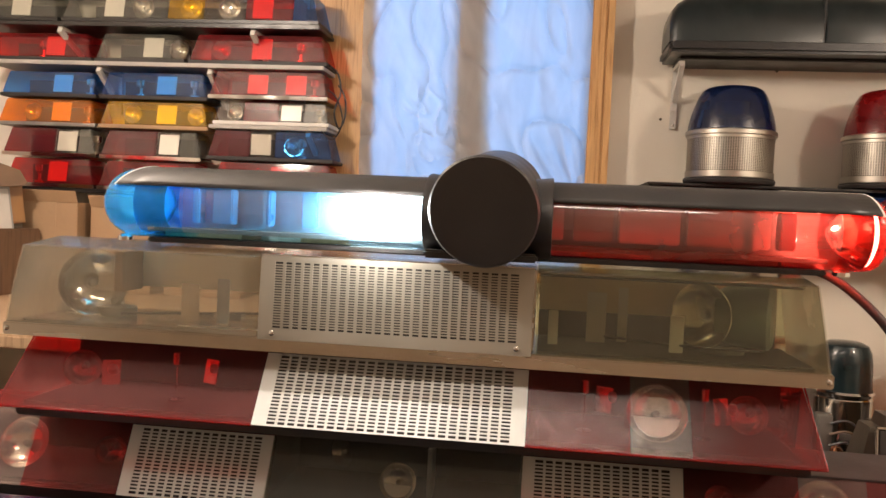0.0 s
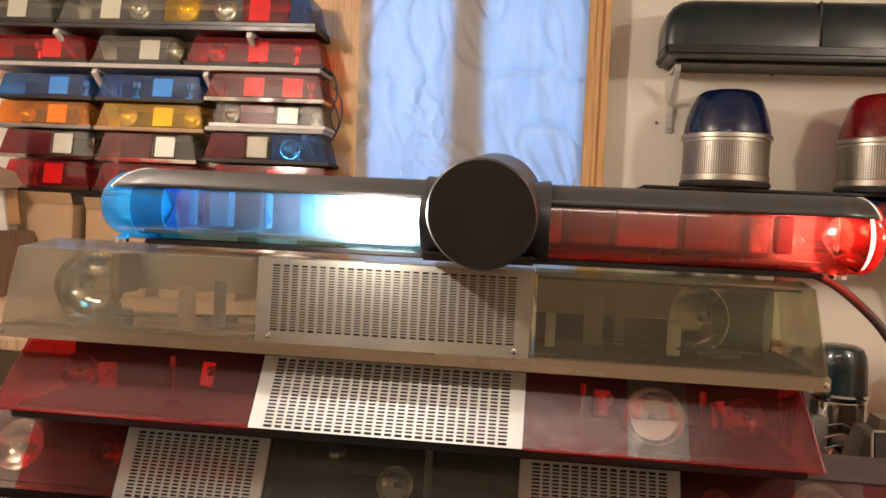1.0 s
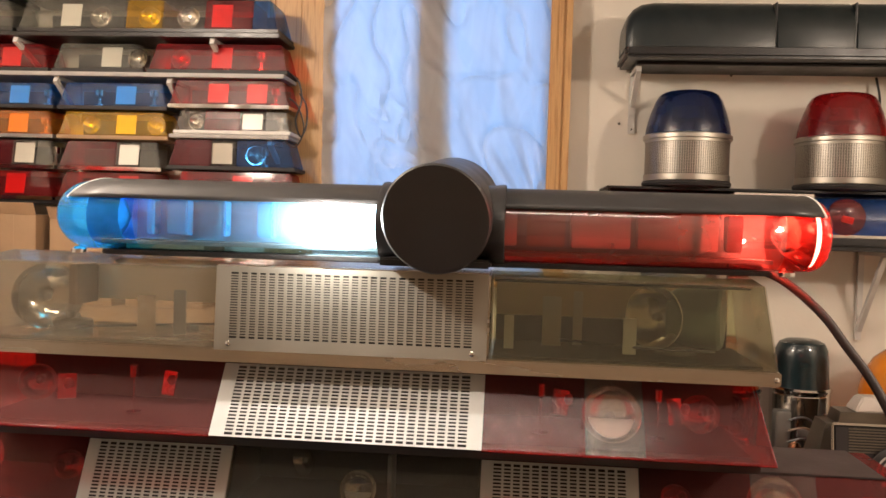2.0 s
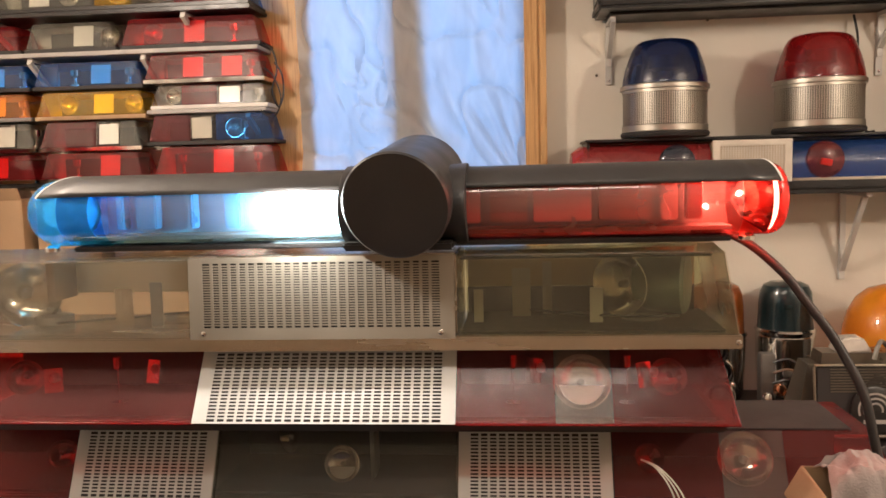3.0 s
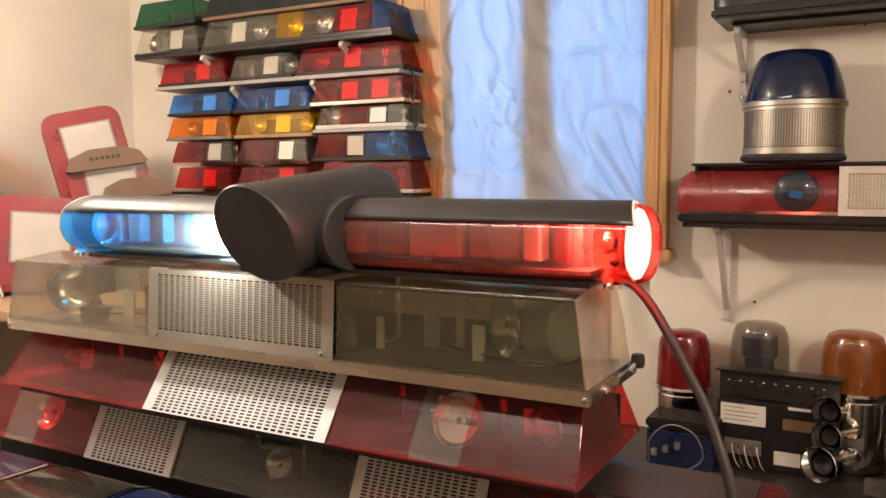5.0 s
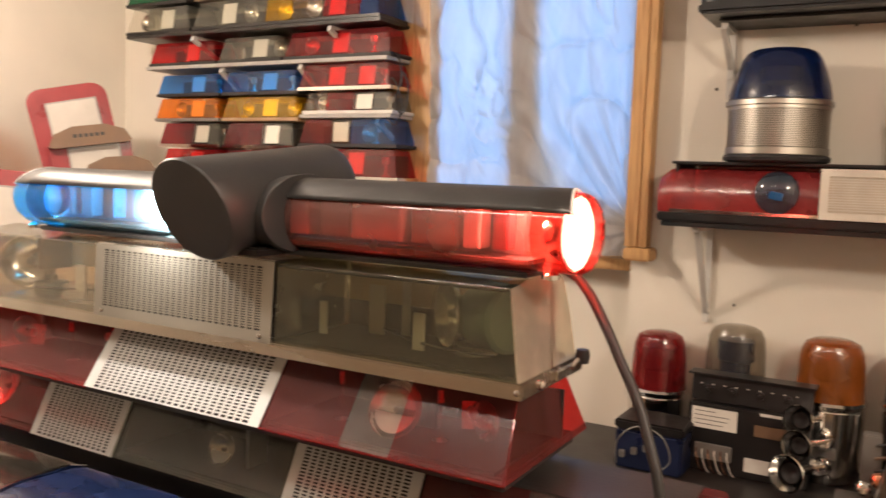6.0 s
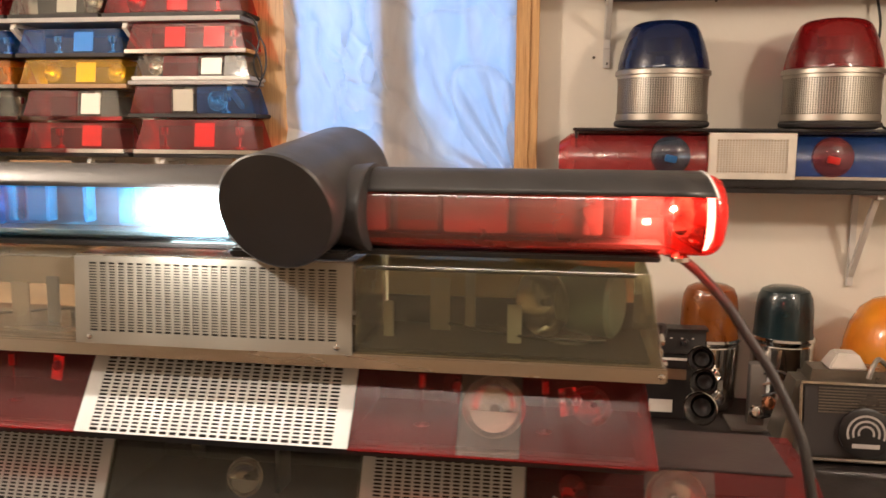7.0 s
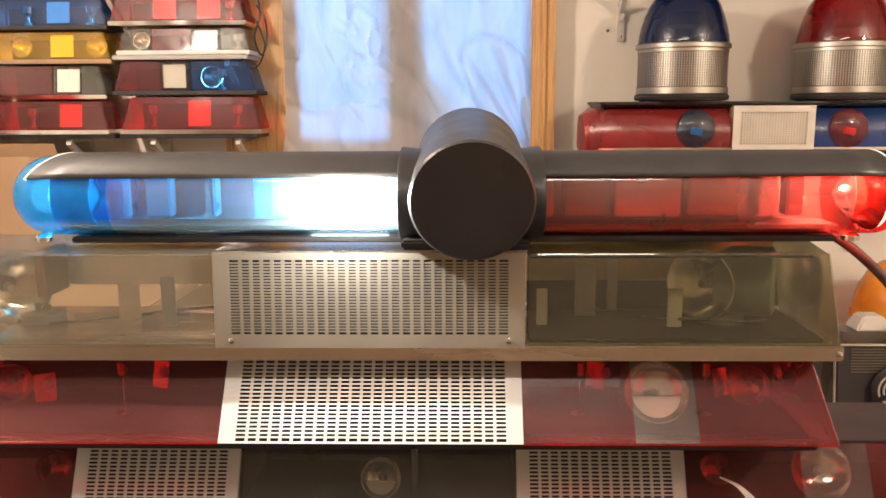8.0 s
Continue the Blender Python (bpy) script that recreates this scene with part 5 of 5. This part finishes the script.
def air_horn(at, tail, label, k=1.1):
    ob = thing("air_horn", at, label, "horn", "chrome air horns on the counter")
    way = (Vector(tail) - Vector(at))
    turn = way.to_track_quat("Z", "Y").to_matrix().to_4x4()
    ln = way.length
    part("bell", moved(lathe([(q * k, z) for q, z in ((0.030, 0.0), (0.031, 0.002), (0.027, 0.012), (0.017, 0.035), (0.010, 0.06), (0.006, ln), (0.004, ln), (0.008, 0.06), (0.014, 0.035), (0.024, 0.012), (0.028, 0.0005))], 32, False), turn), CHROME, ob, "polished trumpet bell", True)
    # Dark insert stands in for the shade inside the chrome bell.
    part("bell_shade", moved(lathe([(0.0, 0.050), (0.0095 * k, 0.046), (0.0135 * k, 0.030), (0.0165 * k, 0.022), (0.0160 * k, 0.022), (0.0125 * k, 0.032), (0.0, 0.046)], 24, False), turn), DARK, ob, "dark insert imitating the shaded bell inside", True)
    part("driver", moved(lathe([(0, ln - 0.01), (0.02, ln - 0.008), (0.024, ln + 0.006), (0.02, ln + 0.022), (0, ln + 0.026)], 24), turn), CHROME, ob, "", True)
    part("nut", moved(lathe([(0.010, ln + 0.026), (0.010, ln + 0.036), (0, ln + 0.037)], 6), turn), COPPER, ob)
    return ob


air_horn((0.765, 2.386, 0.969), (0.805, 2.53, 0.945), "chrome trumpet horn, highest of three", 1.15)
air_horn((0.768, 2.350, 0.918), (0.815, 2.49, 0.900), "chrome trumpet horn, middle of three", 1.15)
air_horn((0.756, 2.310, 0.862), (0.815, 2.45, 0.850), "chrome trumpet horn, lowest of three", 1.4)
rack = thing("horn_stand", (0.92, 2.45, 0.781), "small dark metal stand holding the trumpet horns", "stand")
part("post", box(-0.02, 0.02, -0.02, 0.02, 0, 0.17, 0.003), GREY, rack)
part("foot_plate", box(-0.07, 0.07, -0.06, 0.06, 0, 0.006, 0.002), GREY, rack)
for i in range(5):
    part("pipe", tube([(0.01, -0.03, 0.03 + 0.03 * i), (0.05, -0.05, 0.05 + 0.028 * i), (0.09, -0.02 - 0.01 * i, 0.04 + 0.02 * i), (0.10, 0.03, 0.02 + 0.01 * i)], 0.0035, 8), BROWN if i % 2 else BLACK, rack)
for i in range(3):
    part("fitting", lathe([(0, 0), (0.016, 0.002), (0.018, 0.012), (0.012, 0.022), (0, 0.024)], 16), COPPER if i else CHROME, rack, "", True, pose(-0.01 + 0.03 * i, -0.045, 0.05 + 0.025 * (i % 2), 70))


def siren_speaker():
    ob = thing("siren_speaker", (1.125, 2.22, 0.781), "rounded dark siren speaker with a round black badge", "loudspeaker")
    part("shell", hexa((-0.205, 0.19, -0.03, 0.16, 0.0), (-0.155, 0.16, 0.0, 0.13, 0.215), 0.03, 4), GUNMETAL, ob, "scuffed dark metal shell", True)
    part("face", moved(box(-0.155, 0.165, -0.008, 0.0, 0.02, 0.19, 0.004), pose(0, -0.024, 0, -7)), DARK, ob, "dark front panel")
    for z in (0.013, 0.1905):
        part("trim", moved(box(-0.16, 0.17, -0.012, 0.0, z, z + 0.006, 0.002), pose(0, -0.024, 0, -7)), CHROME, ob, "bright metal trim")
    for x in (-0.162, 0.166):
        part("trim", moved(box(x, x + 0.006, -0.012, 0.0, 0.0195, 0.190, 0.002), pose(0, -0.024, 0, -7)), CHROME, ob)
    for k in range(9):
        part("slot", moved(box(-0.12, 0.15, -0.0105, -0.0082, 0.125 + 0.007 * k, 0.128 + 0.007 * k), pose(0, -0.024, 0, -7)), GUNMETAL, ob)
    part("top_bracket", hexa((-0.09, 0.0, 0.03, 0.10, 0.2155), (-0.07, -0.02, 0.04, 0.09, 0.252), 0.004), PANEL, ob, "pale mounting bracket")
    m = pose(-0.02, -0.030, 0.085, 83)
    badge = part("badge", lathe([(0, 0.002), (0.058, 0.002), (0.058, 0.008), (0.05, 0.011), (0, 0.011)], 40), BLACK, ob, "round black badge with plain silver arcs", True, m)
    for r in (0.014, 0.026, 0.038):
        bm = bmesh.new()
        vs = []
        for i in range(21):
            a = radians(-20 + 220 * i / 20)
            vs.append([bm.verts.new((rr * math.cos(a), rr * math.sin(a), 0.012)) for rr in (r, r + 0.005)])
        for a, b in zip(vs, vs[1:]):
            bm.faces.new((a[0], b[0], b[1], a[1]))
        part("arc", bm, SHELFPAINT, badge)
    part("badge_bar", box(-0.03, 0.03, -0.034, -0.024, 0.0115, 0.0125), SHELFPAINT, badge)
    part("strap", tube([(-0.01, 0.0, 0.205), (0.0, 0.005, 0.235), (0.02, 0.03, 0.245), (0.05, 0.06, 0.222)], 0.006, 8), GREY, ob)
    return ob


siren_speaker()
orange = thing("ribbed_dome", (1.272, 2.47, 0.781), "orange ribbed beacon dome behind the speaker", "beacon")
part("pot", lathe([(0, 0), (0.07, 0), (0.075, 0.02), (0.072, 0.15), (0.11, 0.178), (0, 0.18)], 36), GREY, orange, "", True)
dome = part("dome", lathe([(0.132, 0.181), (0.136, 0.198), (0.133, 0.235), (0.122, 0.280), (0.100, 0.320), (0.070, 0.345), (0.03, 0.358), (0, 0.360)], 48, False), DOME_ORANGE, orange, "orange ribbed dome", True)
for k in range(40):
    a = 2 * math.pi * k / 40
    part("rib", moved(box(-0.003, 0.003, -0.002, 0.002, 0, 0.022, 0.0008), pose(0.1355 * math.cos(a), 0.1355 * math.sin(a), 0.185, 0, 0, math.degrees(a) + 90)), DOME_ORANGE, dome)

blue_case = thing("blue_case", (0.43, 2.42, 0.781), "dark blue metal case in front of the red beacon", "case")
part("body", box(-0.085, 0.085, -0.06, 0.06, 0, 0.10, 0.006), NAVY, blue_case)
part("lid", box(-0.088, 0.088, -0.063, 0.063, 0.1005, 0.125, 0.005), BLACK, blue_case)
for k in range(3):
    part("connector", box(-0.07 + 0.03 * k, -0.055 + 0.03 * k, -0.075, -0.0605, 0.03 + 0.012 * k, 0.048 + 0.012 * k, 0.002), GREY, blue_case)
tagged(part("loop_wire", tube([(0.36, 2.33, 0.80), (0.37, 2.30, 0.87), (0.42, 2.29, 0.915), (0.48, 2.29, 0.90), (0.50, 2.30, 0.84), (0.46, 2.31, 0.80), (0.42, 2.32, 0.784)], 0.002, 8), GREY, None, "", True), "thin grey loop of wire before the blue case", "wire")
tagged(part("hanging_wire", tube([(-0.56, 2.66, 1.90), (-0.525, 2.64, 1.87), (-0.512, 2.63, 1.81), (-0.53, 2.63, 1.75), (-0.515, 2.64, 1.70), (-0.50, 2.65, 1.74), (-0.505, 2.66, 1.80), (-0.53, 2.67, 1.84)], 0.003, 8), BLACK, None, "", True), "black wire looping down beside the light bars", "wire")
tagged(part("hanging_wire", tube([(-0.555, 2.64, 1.82), (-0.52, 2.62, 1.79), (-0.50, 2.62, 1.72), (-0.53, 2.63, 1.665), (-0.57, 2.635, 1.69)], 0.0025, 8), BLACK, None, "", True), "black wire looping down beside the light bars", "wire")

tagged(part("beacon_wire", tube([(1.215, 2.655, 1.91), (1.222, 2.64, 1.84), (1.216, 2.63, 1.76), (1.224, 2.625, 1.68), (1.216, 2.62, 1.61), (1.235, 2.60, 1.57), (1.25, 2.58, 1.568)], 0.0035, 8), BLACK, None, "", True), "black wire hanging beside the red domed beacon", "wire")

# ---- cables, carton and cloth ----
tagged(part("power_cable", tube([(0.50, 1.42, 1.387), (0.555, 1.42, 1.380), (0.590, 1.40, 1.360), (0.628, 1.37, 1.320), (0.655, 1.355, 1.280), (0.682, 1.34, 1.240), (0.702, 1.325, 1.200), (0.722, 1.31, 1.150), (0.735, 1.30, 1.08), (0.75, 1.285, 1.0), (0.77, 1.27, 0.90), (0.80, 1.25, 0.872)], 0.0068, 10), RUBBER, None, "", True), "thick black power cable of the tube light bar", "cable")
for k in range(3):
    tagged(part("thin_wire", tube([(0.408, 1.330, 1.047), (0.428 + 0.003 * k, 1.305, 1.041), (0.450 + 0.007 * k, 1.290, 1.004), (0.462 + 0.010 * k, 1.28, 0.93), (0.470 + 0.012 * k, 1.25, 0.864)], 0.0012, 6), PAPER, None, "", True), "thin white wire hanging over the wide light bar", "wire", "loose white wires")


def open_carton():
    ob = thing("open_cardboard_box", (0.686, 1.180, 0.861), "open cardboard box with torn flaps on the table", "box")
    w, d, h, t = 0.075, 0.072, 0.206, 0.004
    for x0, x1, y0, y1, name in ((-w, w, -d, -d + t, "front_side"), (-w, w, d - t, d, "rear_side"), (-w, -w + t, -d + t, d - t, "end_side"), (w - t, w, -d + t, d - t, "end_side")):
        part(name, box(x0, x1, y0, y1, 0, h, 0.001), CARD, ob)
    part("bottom", box(-w, w, -d, d, 0.0, 0.003), CARD, ob)
    part("flap", moved(box(-0.045, 0.0, -0.060, 0.055, 0, 0.004, 0.001), pose(-w + 0.002, 0, h + 0.001, 4, -62)), CARD, ob, "torn side flap")
    part("flap", moved(box(-0.06, 0.065, -0.045, 0.0, 0, 0.004, 0.001), pose(0, -d, h + 0.001, 68)), CARD, ob)
    part("paper_label", box(0.012, 0.062, -d - 0.0015, -d - 0.0005, 0.06, 0.15), PAPER, ob)
    ob.rotation_euler.z = radians(-4)
    return ob


open_carton()


def cloth():
    bm = bmesh.new()
    n = 44
    grid = []
    for i in range(n + 1):
        row = []
        for k in range(n + 1):
            u, v = i / n - 0.5, k / n - 0.5
            hang = max(0.0, -0.12 - v) / 0.38
            x = (0.100 + 0.02 * hang) * u + 0.006 * math.sin(9 * v)
            y = 1.205 + 0.17 * v + 0.075 * hang ** 1.4 - 0.010 * hang
            z = 1.078 - 0.105 * hang ** 1.15 + 0.012 * math.cos(5 * u) * (1 - hang)
            z += 0.010 * noise.noise((u * 4, v * 4, 1.0)) + 0.006 * noise.noise((u * 11, v * 9, 7.0))
            y += hang * (0.010 * math.sin(12 * u + 2.5 * v) + 0.012 * noise.noise((u * 5, v * 3, 3.0)) - 0.012)
            row.append(bm.verts.new((0.687 + x, min(y, 1.25), z)))
        grid.append(row)
    for i in range(n):
        for k in range(n):
            bm.faces.new((grid[i][k], grid[i + 1][k], grid[i + 1][k + 1], grid[i][k + 1]))
    ob = part("cloth_rag", bm, CLOTH, None, "", True)
    mod = ob.modifiers.new("thick", "SOLIDIFY")
    mod.thickness = 0.0015
    return tagged(ob, "crumpled grey cloth rag lying on the open box", "cloth")


cloth()
